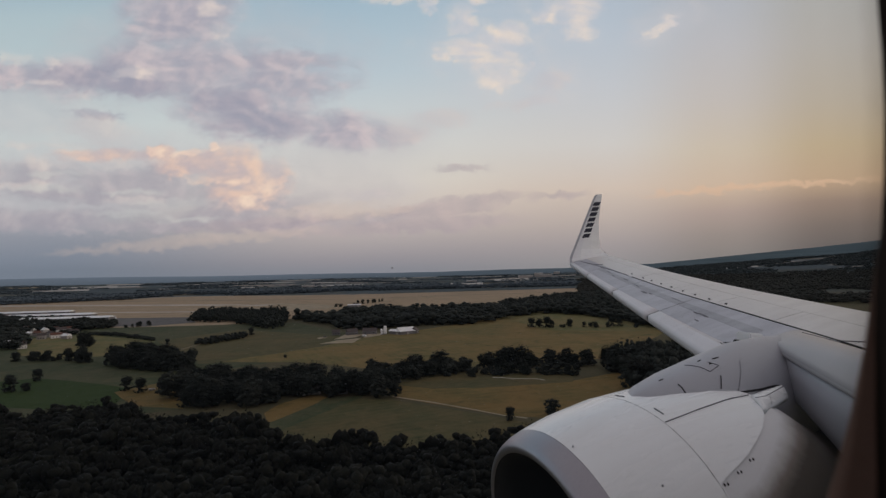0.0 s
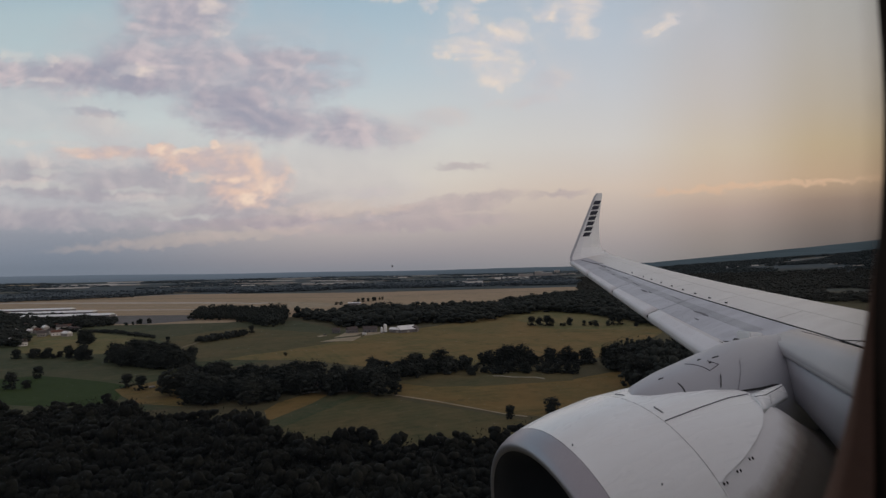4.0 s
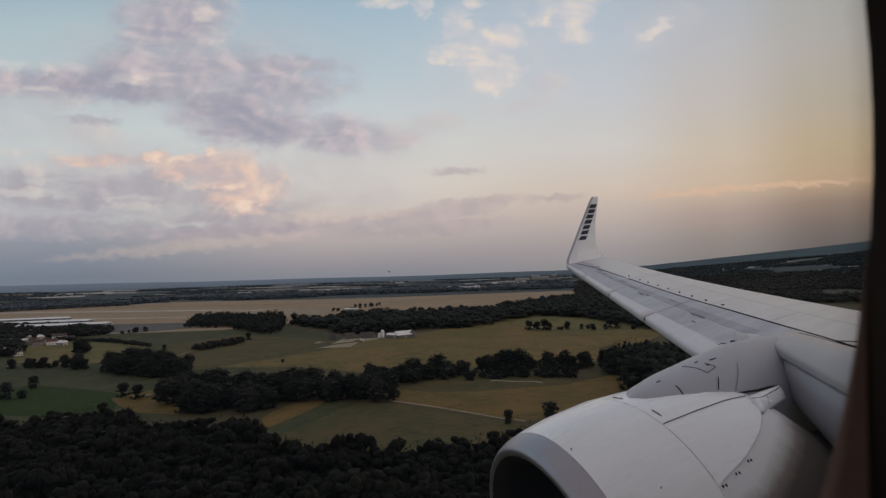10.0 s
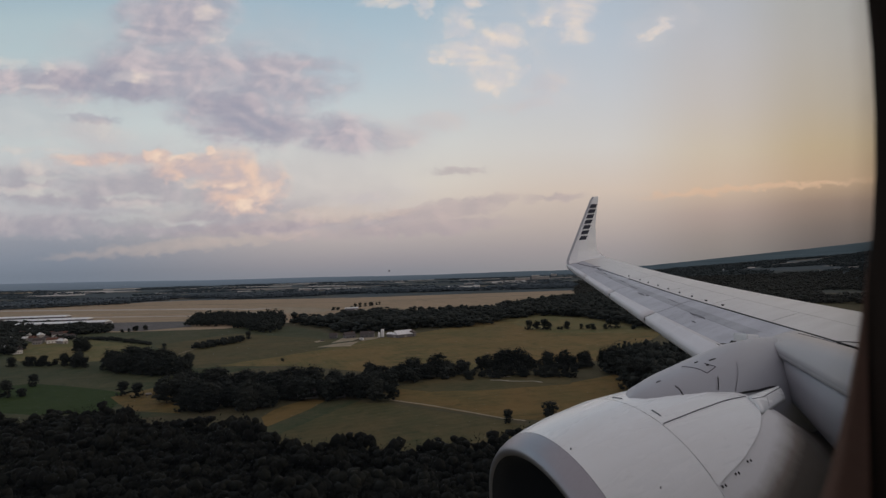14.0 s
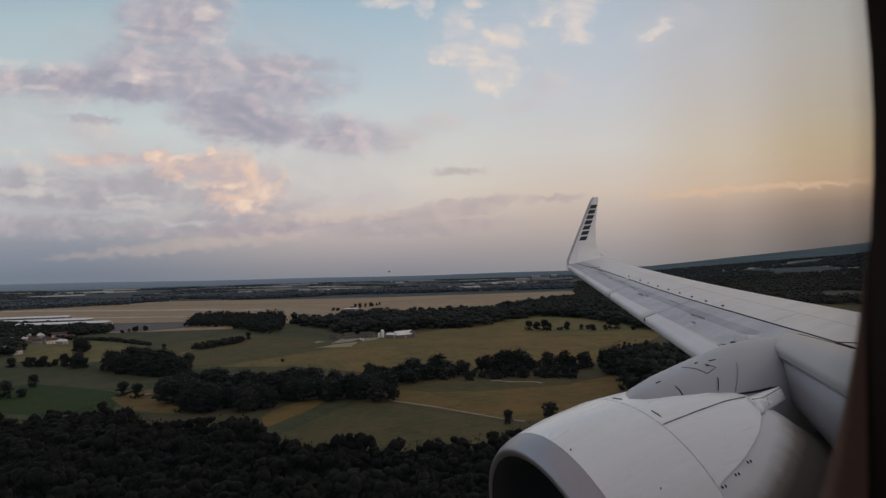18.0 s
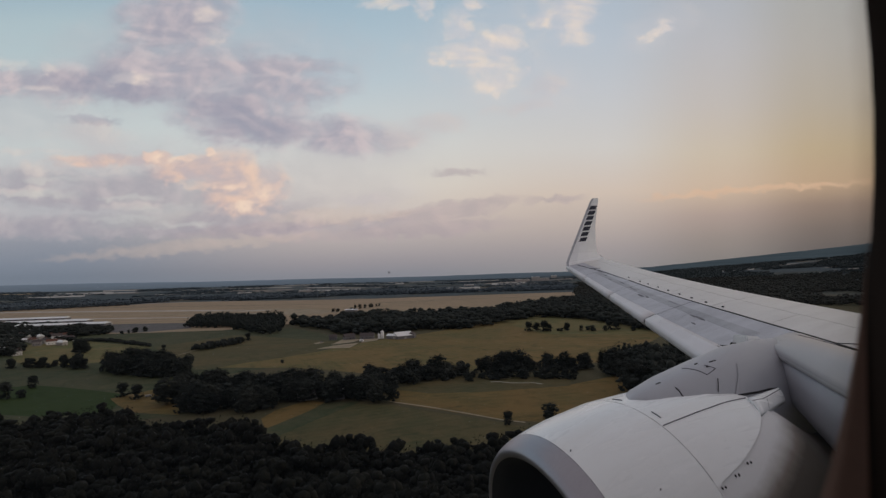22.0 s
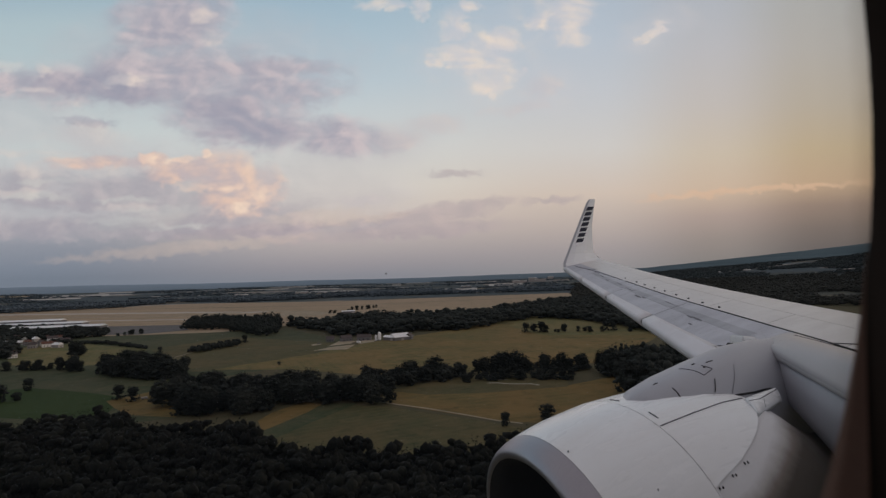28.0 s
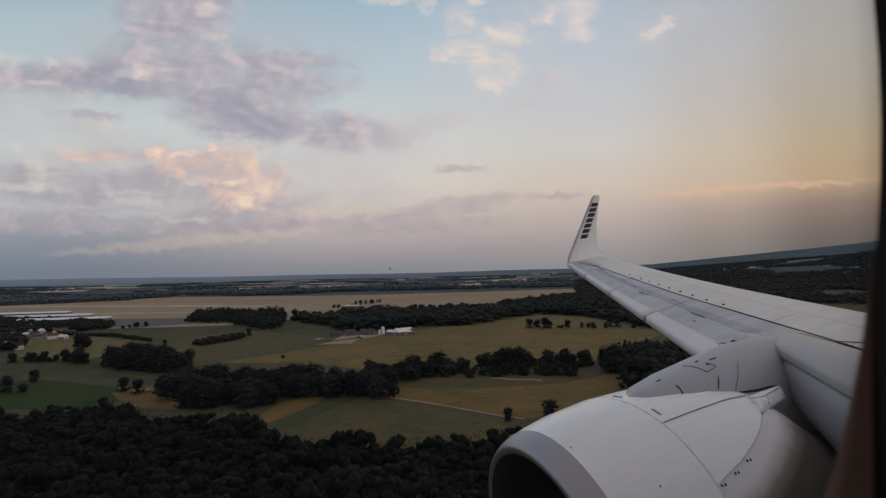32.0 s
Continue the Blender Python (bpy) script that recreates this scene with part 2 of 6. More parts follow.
def lerp(a, b, t):
    return a + (b - a) * t


def plain(name, c1, c2, scale=3.0, rough=0.6, metal=0.0, spec=0.3, fine=30.0):
    """Two tones mixed at two scales, with a little relief."""
    def build(tools, bsdf):
        add, link, put, maths, mix, ramp, noise_at = tools
        p = add("ShaderNodeTexCoord").outputs["Object"]
        big = noise_at(p, scale, 4, 0.6)
        small = noise_at(p, scale * fine, 3, 0.6)
        f = maths("ADD", maths("MULTIPLY", big, 0.7), maths("MULTIPLY", small, 0.3))
        put(bsdf.inputs["Base Color"], mix(ramp(f, [(0.3, (0, 0, 0)), (0.7, (1, 1, 1))]), (*c1, 1), (*c2, 1)))
        put(bsdf.inputs["Roughness"], maths("ADD", rough - 0.08, maths("MULTIPLY", big, 0.16)))
    return material(name, build, rough, metal, spec)


def crop(name, c1, c2, c3, angle=0.0, row=9.0, rows=0.25, big=0.012):
    """A field: patches of growth, blotches of soil, and the drill lines of the machines."""
    def build(tools, bsdf):
        add, link, put, maths, mix, ramp, noise_at = tools
        p = add("ShaderNodeNewGeometry").outputs["Position"]
        turn = add("ShaderNodeVectorRotate")
        turn.rotation_type = "Z_AXIS"
        put(turn.inputs["Vector"], p)
        turn.inputs["Angle"].default_value = radians(angle)
        wave = add("ShaderNodeTexWave")
        wave.wave_type, wave.bands_direction = "BANDS", "X"
        put(wave.inputs["Vector"], turn.outputs[0])
        wave.inputs["Scale"].default_value = 0.314 / row
        wave.inputs["Distortion"].default_value = 1.2
        wave.inputs["Detail"].default_value = 2.0
        wave.inputs["Detail Scale"].default_value = 0.3
        n1 = noise_at(p, big, 5, 0.62, 0.6)
        n2 = noise_at(p, big * 9, 4, 0.65)
        n3 = noise_at(p, 0.9, 3, 0.6)
        n4 = noise_at(p, 0.045, 6, 0.7, 1.2)
        f = ramp(n1, [(0.4, (0, 0, 0)), (0.6, (1, 1, 1))])
        c = mix(f, (*c1, 1), (*c2, 1))
        c = mix(ramp(n4, [(0.5, (0, 0, 0)), (0.68, (0.75, 0.75, 0.75))]), c, (c2[0] * 0.5, c2[1] * 0.62, c2[2] * 0.6, 1))
        c = mix(ramp(n4, [(0.3, (0.7, 0.7, 0.7)), (0.44, (0, 0, 0))]), c, (c3[0] * 1.15, c3[1] * 1.1, c3[2] * 1.1, 1))
        c = mix(ramp(n2, [(0.5, (0, 0, 0)), (0.78, (0.8, 0.8, 0.8))]), c, (*c3, 1))
        c = mix(maths("MULTIPLY", wave.outputs["Fac"], rows), c, (*c3, 1))
        c = mix(maths("MULTIPLY", n3, 0.35), c, (c1[0] * 0.5, c1[1] * 0.5, c1[2] * 0.5, 1))
        put(bsdf.inputs["Base Color"], c)
        bump(tools, bsdf, maths("ADD", n3, maths("MULTIPLY", n2, 2.0)), 0.6, 0.5)
    return material(name, build, 0.9, 0.0, 0.1)


def leaves(name, c1, c2, c3):
    def build(tools, bsdf):
        add, link, put, maths, mix, ramp, noise_at = tools
        g = add("ShaderNodeNewGeometry")
        n = noise_at(g.outputs["Position"], 0.9, 3, 0.65)
        isl = g.outputs["Random Per Island"]
        c = mix(isl, (*c1, 1), (*c2, 1))
        c = mix(ramp(n, [(0.45, (0, 0, 0)), (0.75, (1, 1, 1))]), c, (*c3, 1))
        info = add("ShaderNodeObjectInfo")
        c = mix(maths("MULTIPLY", info.outputs["Random"], 0.5), c, (*c3, 1))
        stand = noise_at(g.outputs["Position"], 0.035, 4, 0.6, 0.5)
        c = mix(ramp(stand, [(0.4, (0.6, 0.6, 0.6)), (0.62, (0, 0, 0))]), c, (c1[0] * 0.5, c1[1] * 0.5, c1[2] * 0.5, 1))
        put(bsdf.inputs["Base Color"], c)
        bump(tools, bsdf, noise_at(g.outputs["Position"], 3.0, 3, 0.7), 0.9, 0.35)
    return material(name, build, 0.85, 0.0, 0.12)


def paint(name, c, dirt, rough=0.33, streak=0.25, spec=0.45):
    """Aircraft paint: faint chalking, dirt drawn out along the airflow."""
    def build(tools, bsdf):
        add, link, put, maths, mix, ramp, noise_at = tools
        p = add("ShaderNodeTexCoord").outputs["Object"]
        s = add("ShaderNodeMapping")
        s.inputs["Scale"].default_value = (0.35, 3.2, 2.4)
        link(p, s.inputs["Vector"])
        n1 = noise_at(s.outputs[0], 1.3, 5, 0.65, 0.3)
        n2 = noise_at(p, 0.9, 4, 0.6)
        n3 = noise_at(p, 22.0, 3, 0.6)
        f = maths("MULTIPLY", ramp(maths("ADD", maths("MULTIPLY", n1, 0.65), maths("MULTIPLY", n2, 0.35)), [(0.42, (0, 0, 0)), (0.72, (1, 1, 1))]), streak)
        f = maths("ADD", f, maths("MULTIPLY", n3, streak * 0.2))
        put(bsdf.inputs["Base Color"], mix(f, (*c, 1), (*dirt, 1)))
        put(bsdf.inputs["Roughness"], maths("ADD", rough, maths("MULTIPLY", n1, 0.15)))
    return material(name, build, rough, 0.0, spec)


M_WHITE = paint("white_aircraft_paint", (0.7, 0.68, 0.66), (0.44, 0.41, 0.39), 0.32, 0.35)
M_COWL = paint("white_cowl_paint", (0.88, 0.9, 0.91), (0.66, 0.63, 0.6), 0.2, 0.32, 0.55)
M_BOX = paint("grey_wing_paint", (0.53, 0.54, 0.59), (0.25, 0.25, 0.29), 0.4, 0.6)
M_BAND = paint("grimy_wing_paint", (0.42, 0.43, 0.47), (0.2, 0.2, 0.23), 0.42, 0.75)
M_SLAT = paint("pale_slat_paint", (0.7, 0.7, 0.73), (0.5, 0.48, 0.5), 0.36, 0.35)
M_ROOT = paint("grey_wing_root_paint", (0.43, 0.425, 0.44), (0.32, 0.31, 0.32), 0.36, 0.35)
M_PYLON = paint("grey_pylon_paint", (0.42, 0.43, 0.47), (0.33, 0.32, 0.35), 0.36, 0.25)
M_LIP = plain("bare_metal_lip", (0.32, 0.31, 0.34), (0.4, 0.39, 0.42), 2.0, 0.42, 0.85)
M_DUCT = plain("dark_inlet_lining", (0.03, 0.03, 0.032), (0.045, 0.045, 0.05), 4.0, 0.6)
M_SEAL = plain("black_rubber_seal", (0.014, 0.013, 0.014), (0.025, 0.024, 0.025), 6.0, 0.7)
M_MARK = plain("navy_marking_paint", (0.012, 0.014, 0.03), (0.02, 0.022, 0.045), 5.0, 0.5)
M_STAIN = plain("oil_stain", (0.1, 0.1, 0.12), (0.2, 0.2, 0.22), 5.0, 0.6)
M_TRIM = plain("brown_cabin_trim", (0.045, 0.033, 0.027), (0.06, 0.045, 0.038), 8.0, 0.75, 0.0, 0.12)
M_REVEAL = plain("brown_window_reveal", (0.18, 0.105, 0.08), (0.24, 0.145, 0.11), 8.0, 0.7, 0.0, 0.2)
M_SKIN = paint("white_fuselage_paint", (0.7, 0.7, 0.7), (0.5, 0.5, 0.5))

M_LEAF = leaves("summer_foliage", (0.020, 0.026, 0.024), (0.029, 0.035, 0.030), (0.041, 0.043, 0.036))
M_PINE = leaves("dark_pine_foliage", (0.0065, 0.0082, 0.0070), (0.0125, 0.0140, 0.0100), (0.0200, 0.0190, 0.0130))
# foliage made paler and bluer, with distance haze painted into its colour
M_HAZEWOOD = leaves("hazed_wood_foliage", (0.068, 0.094, 0.114), (0.083, 0.11, 0.132), (0.106, 0.129, 0.15))
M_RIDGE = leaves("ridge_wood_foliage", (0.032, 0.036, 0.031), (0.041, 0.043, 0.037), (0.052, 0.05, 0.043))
# ridge foliage again for farther off, teal haze painted in
M_HAZERIDGE = leaves("hazed_ridge_foliage", (0.040, 0.052, 0.056), (0.050, 0.064, 0.066), (0.062, 0.074, 0.074))
M_BARK = plain("bark", (0.06, 0.048, 0.036), (0.1, 0.08, 0.06), 1.0, 0.9)
M_MEADOW = crop("dry_meadow", (0.080, 0.082, 0.042), (0.052, 0.068, 0.032), (0.112, 0.096, 0.052), 20, 14, 0.12)
M_GREEN = crop("green_pasture", (0.030, 0.053, 0.011), (0.035, 0.059, 0.013), (0.045, 0.066, 0.018), 35, 12, 0.1)
M_OCHRE = crop("ochre_stubble", (0.205, 0.138, 0.052), (0.120, 0.112, 0.042), (0.235, 0.160, 0.068), -22, 8, 0.2, 0.006)
M_OLIVE = crop("olive_stubble", (0.112, 0.090, 0.040), (0.074, 0.078, 0.034), (0.142, 0.110, 0.054), 62, 7, 0.25)
M_YELLOW = crop("yellowing_grass", (0.186, 0.150, 0.062), (0.115, 0.122, 0.048), (0.215, 0.168, 0.076), 10, 10, 0.15)
M_AIRGRASS = crop("dry_airfield_grass", (0.368, 0.272, 0.177), (0.295, 0.226, 0.144), (0.432, 0.325, 0.225), 84, 75, 0.55, 0.004)
M_RUST = crop("rusty_stubble", (0.190, 0.122, 0.043), (0.130, 0.106, 0.038), (0.220, 0.146, 0.058), 75, 9, 0.2)
M_SAND = crop("bare_sand", (0.390, 0.320, 0.228), (0.312, 0.256, 0.180), (0.468, 0.397, 0.300), 0, 6, 0.1, 0.05)
M_PALEGRASS = crop("pale_mown_grass", (0.27, 0.21, 0.14), (0.23, 0.18, 0.12), (0.31, 0.25, 0.17), 84, 40, 0.3)
M_PALE = crop("pale_harvested_field", (0.5, 0.47, 0.44), (0.42, 0.4, 0.38), (0.56, 0.54, 0.5), 0, 20, 0.1)
M_TARMAC = crop("worn_tarmac", (0.138, 0.129, 0.125), (0.160, 0.149, 0.147), (0.182, 0.172, 0.165), 0, 30, 0.08)
M_CONCRETE = crop("pale_concrete", (0.5, 0.43, 0.36), (0.42, 0.36, 0.3), (0.56, 0.49, 0.42), 0, 20, 0.1)
M_WATER = plain("pale_gravel", (0.4, 0.36, 0.3), (0.52, 0.47, 0.4), 0.2, 0.7)
M_ROOFWHITE = plain("pale_metal_roof", (0.84, 0.84, 0.84), (0.72, 0.71, 0.7), 0.1, 0.5)
M_WALLWHITE = plain("white_render", (0.42, 0.4, 0.38), (0.3, 0.28, 0.26), 0.4, 0.8)
M_WALLBRIGHT = plain("fresh_white_render", (0.78, 0.76, 0.74), (0.68, 0.66, 0.64), 0.4, 0.8)
M_WALLGREY = plain("grey_panel_wall", (0.14, 0.135, 0.14), (0.18, 0.175, 0.18), 0.2, 0.7)
M_TILE = plain("red_roof_tile", (0.15, 0.068, 0.046), (0.11, 0.055, 0.042), 0.6, 0.8)
M_TILEDARK = plain("dark_roof_tile", (0.07, 0.06, 0.06), (0.1, 0.08, 0.075), 0.6, 0.8)
M_GLASS = plain("dark_window_glass", (0.02, 0.022, 0.026), (0.03, 0.032, 0.036), 1.0, 0.15, 0.0, 0.6)
M_BALLOON = plain("dark_balloon_cloth", (0.04, 0.035, 0.04), (0.07, 0.05, 0.05), 0.2, 0.8)


def build_ground(tools, bsdf):
    add, link, put, maths, mix, ramp, noise_at = tools
    p = add("ShaderNodeNewGeometry").outputs["Position"]
    stretch = add("ShaderNodeMapping")
    stretch.inputs["Scale"].default_value = (1.0, 2.2, 0.0)
    link(p, stretch.inputs["Vector"])
    cells = add("ShaderNodeTexVoronoi")
    cells.feature = "F1"
    put(cells.inputs["Vector"], stretch.outputs[0])
    cells.inputs["Scale"].default_value = 0.0019
    hue = add("ShaderNodeSeparateColor")
    link(cells.outputs["Color"], hue.inputs[0])
    n1 = noise_at(p, 0.004, 6, 0.65, 0.8)
    n2 = noise_at(p, 0.06, 5, 0.65)
    n3 = noise_at(p, 0.8, 3, 0.6)
    # far tones are lightened and blued to paint in distance haze
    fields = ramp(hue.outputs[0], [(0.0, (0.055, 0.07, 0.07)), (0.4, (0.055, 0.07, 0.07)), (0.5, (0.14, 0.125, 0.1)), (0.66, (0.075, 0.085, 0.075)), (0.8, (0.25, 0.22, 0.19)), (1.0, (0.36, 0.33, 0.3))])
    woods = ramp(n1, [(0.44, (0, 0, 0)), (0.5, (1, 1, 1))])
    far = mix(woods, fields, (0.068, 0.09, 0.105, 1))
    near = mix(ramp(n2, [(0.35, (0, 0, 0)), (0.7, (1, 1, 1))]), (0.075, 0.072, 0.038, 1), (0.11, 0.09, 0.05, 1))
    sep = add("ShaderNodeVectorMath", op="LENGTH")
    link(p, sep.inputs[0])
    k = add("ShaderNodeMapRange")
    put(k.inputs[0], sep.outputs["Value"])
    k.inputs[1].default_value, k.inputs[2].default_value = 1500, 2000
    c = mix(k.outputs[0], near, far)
    c = mix(maths("MULTIPLY", n3, 0.3), c, (0.03, 0.03, 0.018, 1))
    put(bsdf.inputs["Base Color"], c)
    bump(tools, bsdf, maths("ADD", n3, maths("MULTIPLY", n2, 3.0)), 0.5, 0.6)


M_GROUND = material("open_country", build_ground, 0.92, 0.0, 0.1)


# ---------------------------------------------------------------- building helpers
def mesh_object(name, bm, mat, smooth_shade=False):
    me = bpy.data.meshes.new(name)
    bm.to_mesh(me)
    bm.free()
    me.materials.append(mat)
    if smooth_shade:
        for poly in me.polygons:
            poly.use_smooth = True
    return new(name, me)


def part(name, bm, mat, parent, label="", smooth_shade=False):
    """One mesh object under a thing or a part."""
    ob = mesh_object(name, bm, mat, smooth_shade)
    ob.parent = parent
    if label:
        ob["label"] = label
    return ob


def arrays(name, verts, faces, mat, smooth_shade=False):
    me = bpy.data.meshes.new(name)
    me.vertices.add(len(verts))
    me.vertices.foreach_set("co", np.asarray(verts, dtype=np.float32).ravel())
    k = faces.shape[1]
    me.loops.add(faces.size)
    me.loops.foreach_set("vertex_index", faces.astype(np.int32).ravel())
    me.polygons.add(len(faces))
    me.polygons.foreach_set("loop_start", np.arange(0, faces.size, k, dtype=np.int32))
    me.polygons.foreach_set("use_smooth", np.full(len(faces), smooth_shade))
    me.update(calc_edges=True)
    me.materials.append(mat)
    return new(name, me)


def box(bm, x0, x1, y0, y1, z0, z1):
    vs = [bm.verts.new((x, y, z)) for x in (x0, x1) for y in (y0, y1) for z in (z0, z1)]
    for q in ((0, 1, 3, 2), (4, 6, 7, 5), (0, 4, 5, 1), (2, 3, 7, 6), (0, 2, 6, 4), (1, 5, 7, 3)):
        bm.faces.new([vs[i] for i in q])
    return vs


def sheet(bm, rows, close_rows=False, close_cols=False):
    """A skin over rows of points."""
    grid = [[bm.verts.new(p) for p in r] for r in rows]
    n, m = len(grid), len(grid[0])
    for i in range(n if close_rows else n - 1):
        for j in range(m if close_cols else m - 1):
            bm.faces.new((grid[i][j], grid[(i + 1) % n][j], grid[(i + 1) % n][(j + 1) % m], grid[i][(j + 1) % m]))
    return grid


def slab(bm, rows, down):
    """A skin over rows of points with its underside and rims, down metres thick."""
    low = [[(p[0], p[1], p[2] - down) for p in r] for r in rows]
    a, b = sheet(bm, rows), sheet(bm, low)
    n, m = len(rows), len(rows[0])
    for i in range(n - 1):
        bm.faces.new((a[i][0], b[i][0], b[i + 1][0], a[i + 1][0]))
        bm.faces.new((a[i][m - 1], a[i + 1][m - 1], b[i + 1][m - 1], b[i][m - 1]))
    for j in range(m - 1):
        bm.faces.new((a[0][j], a[0][j + 1], b[0][j + 1], b[0][j]))
        bm.faces.new((a[n - 1][j], b[n - 1][j], b[n - 1][j + 1], a[n - 1][j + 1]))
    bmesh.ops.recalc_face_normals(bm, faces=bm.faces)


def steps(a, b, n):
    return [a + (b - a) * i / (n - 1) for i in range(n)]


def table(x, xs, ys):
    return float(np.interp(x, xs, ys))


# ---------------------------------------------------------------- ground
def rise(x, y):
    """Height of the land: flat round the airfield, low wooded hills on the horizon."""
    r = math.hypot(x, y)
    if r < 2600:
        return 0.0
    a = math.degrees(math.atan2(x, y))
    top = table(a, (-180, -60, -40, -20, 0, 12, 20, 25, 33, 40, 60, 180), (40, 46, 50, 40, 33, 38, 50, 76, 112, 158, 158, 40))
    return smooth(2600, 4900, r) * top + smooth(2600, 3400, r) * 3.0 * noise.noise((x / 420, y / 420, 0))


def build_ground_sheet():
    rings = [0, 40, 90, 150, 250, 400, 600, 850, 1150, 1500, 1900, 2300, 2600] + steps(2700, 4960, 32)
    n = 288
    verts, faces = [], []
    for r in rings[1:]:
        for i in range(n):
            a = 2 * math.pi * i / n
            x, y = r * math.sin(a), r * math.cos(a)
            verts.append((x, y, rise(x, y)))
    for j in range(len(rings) - 2):
        for i in range(n):
            k = (i + 1) % n
            faces.append((j * n + i, j * n + k, (j + 1) * n + k, (j + 1) * n + i))
    verts.append((0, 0, 0))
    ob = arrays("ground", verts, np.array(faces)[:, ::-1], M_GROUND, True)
    bm = bmesh.new()
    bm.from_mesh(ob.data)
    bm.verts.ensure_lookup_table()
    for i in range(n):
        bm.faces.new((bm.verts[len(verts) - 1], bm.verts[(i + 1) % n], bm.verts[i]))
    bmesh.ops.recalc_face_normals(bm, faces=bm.faces)
    bm.to_mesh(ob.data)
    bm.free()
    return tagged(ob, "wide flat farmland reaching the horizon", "ground", kind="structure")


build_ground_sheet()


def build_backdrop():
    """The last hazy line of hills, a plain backdrop beyond all else."""
    verts, faces, n = [], [], 360
    for i in range(n):
        a = math.radians(i - 180)
        topz = table(i - 180, (-180, -60, -40, -20, 0, 12, 20, 25, 33, 40, 60, 180), (90, 100, 104, 86, 74, 80, 95, 130, 180, 235, 235, 90)) + 5 * noise.noise((i / 9, 0, 3)) + 2.5 * noise.noise((i / 2.5, 0, 8))
        for z in (-5.0, topz):
            verts.append((4955 * math.sin(a), 4955 * math.cos(a), z))
    for i in range(n):
        k = (i + 1) % n
        faces.append((2 * i, 2 * k, 2 * k + 1, 2 * i + 1))
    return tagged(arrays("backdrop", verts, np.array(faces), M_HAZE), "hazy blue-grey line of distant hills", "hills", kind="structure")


def build_haze(tools, bsdf):
    add, link, put, maths, mix, ramp, noise_at = tools
    p = add("ShaderNodeNewGeometry").outputs["Position"]
    flat = add("ShaderNodeMapping")
    flat.inputs["Scale"].default_value = (0.0016, 0.0016, 0.07)
    link(p, flat.inputs["Vector"])
    n = ramp(noise_at(flat.outputs[0], 1.0, 5, 0.6), [(0.35, (0, 0, 0)), (0.65, (1, 1, 1))])
    # aerial haze painted as emission: paler to the west, darker low down
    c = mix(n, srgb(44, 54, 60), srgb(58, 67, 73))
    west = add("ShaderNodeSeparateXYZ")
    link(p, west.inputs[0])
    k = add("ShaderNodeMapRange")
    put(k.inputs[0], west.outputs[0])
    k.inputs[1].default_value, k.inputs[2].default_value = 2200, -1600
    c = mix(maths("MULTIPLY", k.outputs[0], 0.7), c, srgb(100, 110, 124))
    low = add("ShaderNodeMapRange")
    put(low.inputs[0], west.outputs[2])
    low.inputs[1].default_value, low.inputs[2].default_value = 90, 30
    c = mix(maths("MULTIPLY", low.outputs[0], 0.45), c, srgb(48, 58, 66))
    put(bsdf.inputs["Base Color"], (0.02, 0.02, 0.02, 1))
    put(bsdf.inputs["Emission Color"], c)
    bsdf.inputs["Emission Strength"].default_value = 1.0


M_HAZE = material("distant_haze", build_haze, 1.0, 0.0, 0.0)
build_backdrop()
LAYER = [0.01]


def field(name, corners, mat, label, wobble=2.0, category="field"):
    """A field or paved patch, laid on the ground with slightly uneven borders."""
    LAYER[0] += 0.006
    z = LAYER[0]
    ring = []
    n = len(corners)
    for i in range(n):
        (x0, y0), (x1, y1) = corners[i], corners[(i + 1) % n]
        k = max(1, int(math.hypot(x1 - x0, y1 - y0) / 25))
        for s in range(k):
            x, y = lerp(x0, x1, s / k), lerp(y0, y1, s / k)
            d = wobble if s else 0
            ring.append((x + d * noise.noise((x / 30, y / 30, 1)), y + d * noise.noise((x / 30, y / 30, 9)), z))
    bm = bmesh.new()
    f = bm.faces.new([bm.verts.new(p) for p in ring])
    bmesh.ops.triangulate(bm, faces=[f])
    bmesh.ops.recalc_face_normals(bm, faces=bm.faces)
    for fc in bm.faces:
        if fc.normal.z < 0:
            fc.normal_flip()
    return tagged(mesh_object(name, bm, mat), label, category, kind="structure")


def strip(name, line, width, mat, label, category="track"):
    """A track or road along a line, resting just above the fields."""
    LAYER[0] += 0.006
    bm = bmesh.new()
    pts = []
    for (x0, y0), (x1, y1) in zip(line, line[1:]):
        k = max(1, int(math.hypot(x1 - x0, y1 - y0) / 12))
        pts += [(lerp(x0, x1, s / k), lerp(y0, y1, s / k)) for s in range(k)]
    pts.append(line[-1])
    rows = []
    for i, (x, y) in enumerate(pts):
        a, b = pts[max(0, i - 1)], pts[min(len(pts) - 1, i + 1)]
        d = Vector((b[0] - a[0], b[1] - a[1])).normalized()
        w = width * (0.5 + 0.18 * noise.noise((x / 14, y / 14, 4)))
        rows.append([(x - d.y * w, y + d.x * w, LAYER[0]), (x + d.y * w, y - d.x * w, LAYER[0])])
    sheet(bm, rows)
    bmesh.ops.recalc_face_normals(bm, faces=bm.faces)
    for fc in bm.faces:
        if fc.normal.z < 0:
            fc.normal_flip()
    return tagged(mesh_object(name, bm, mat), label, category, kind="structure")

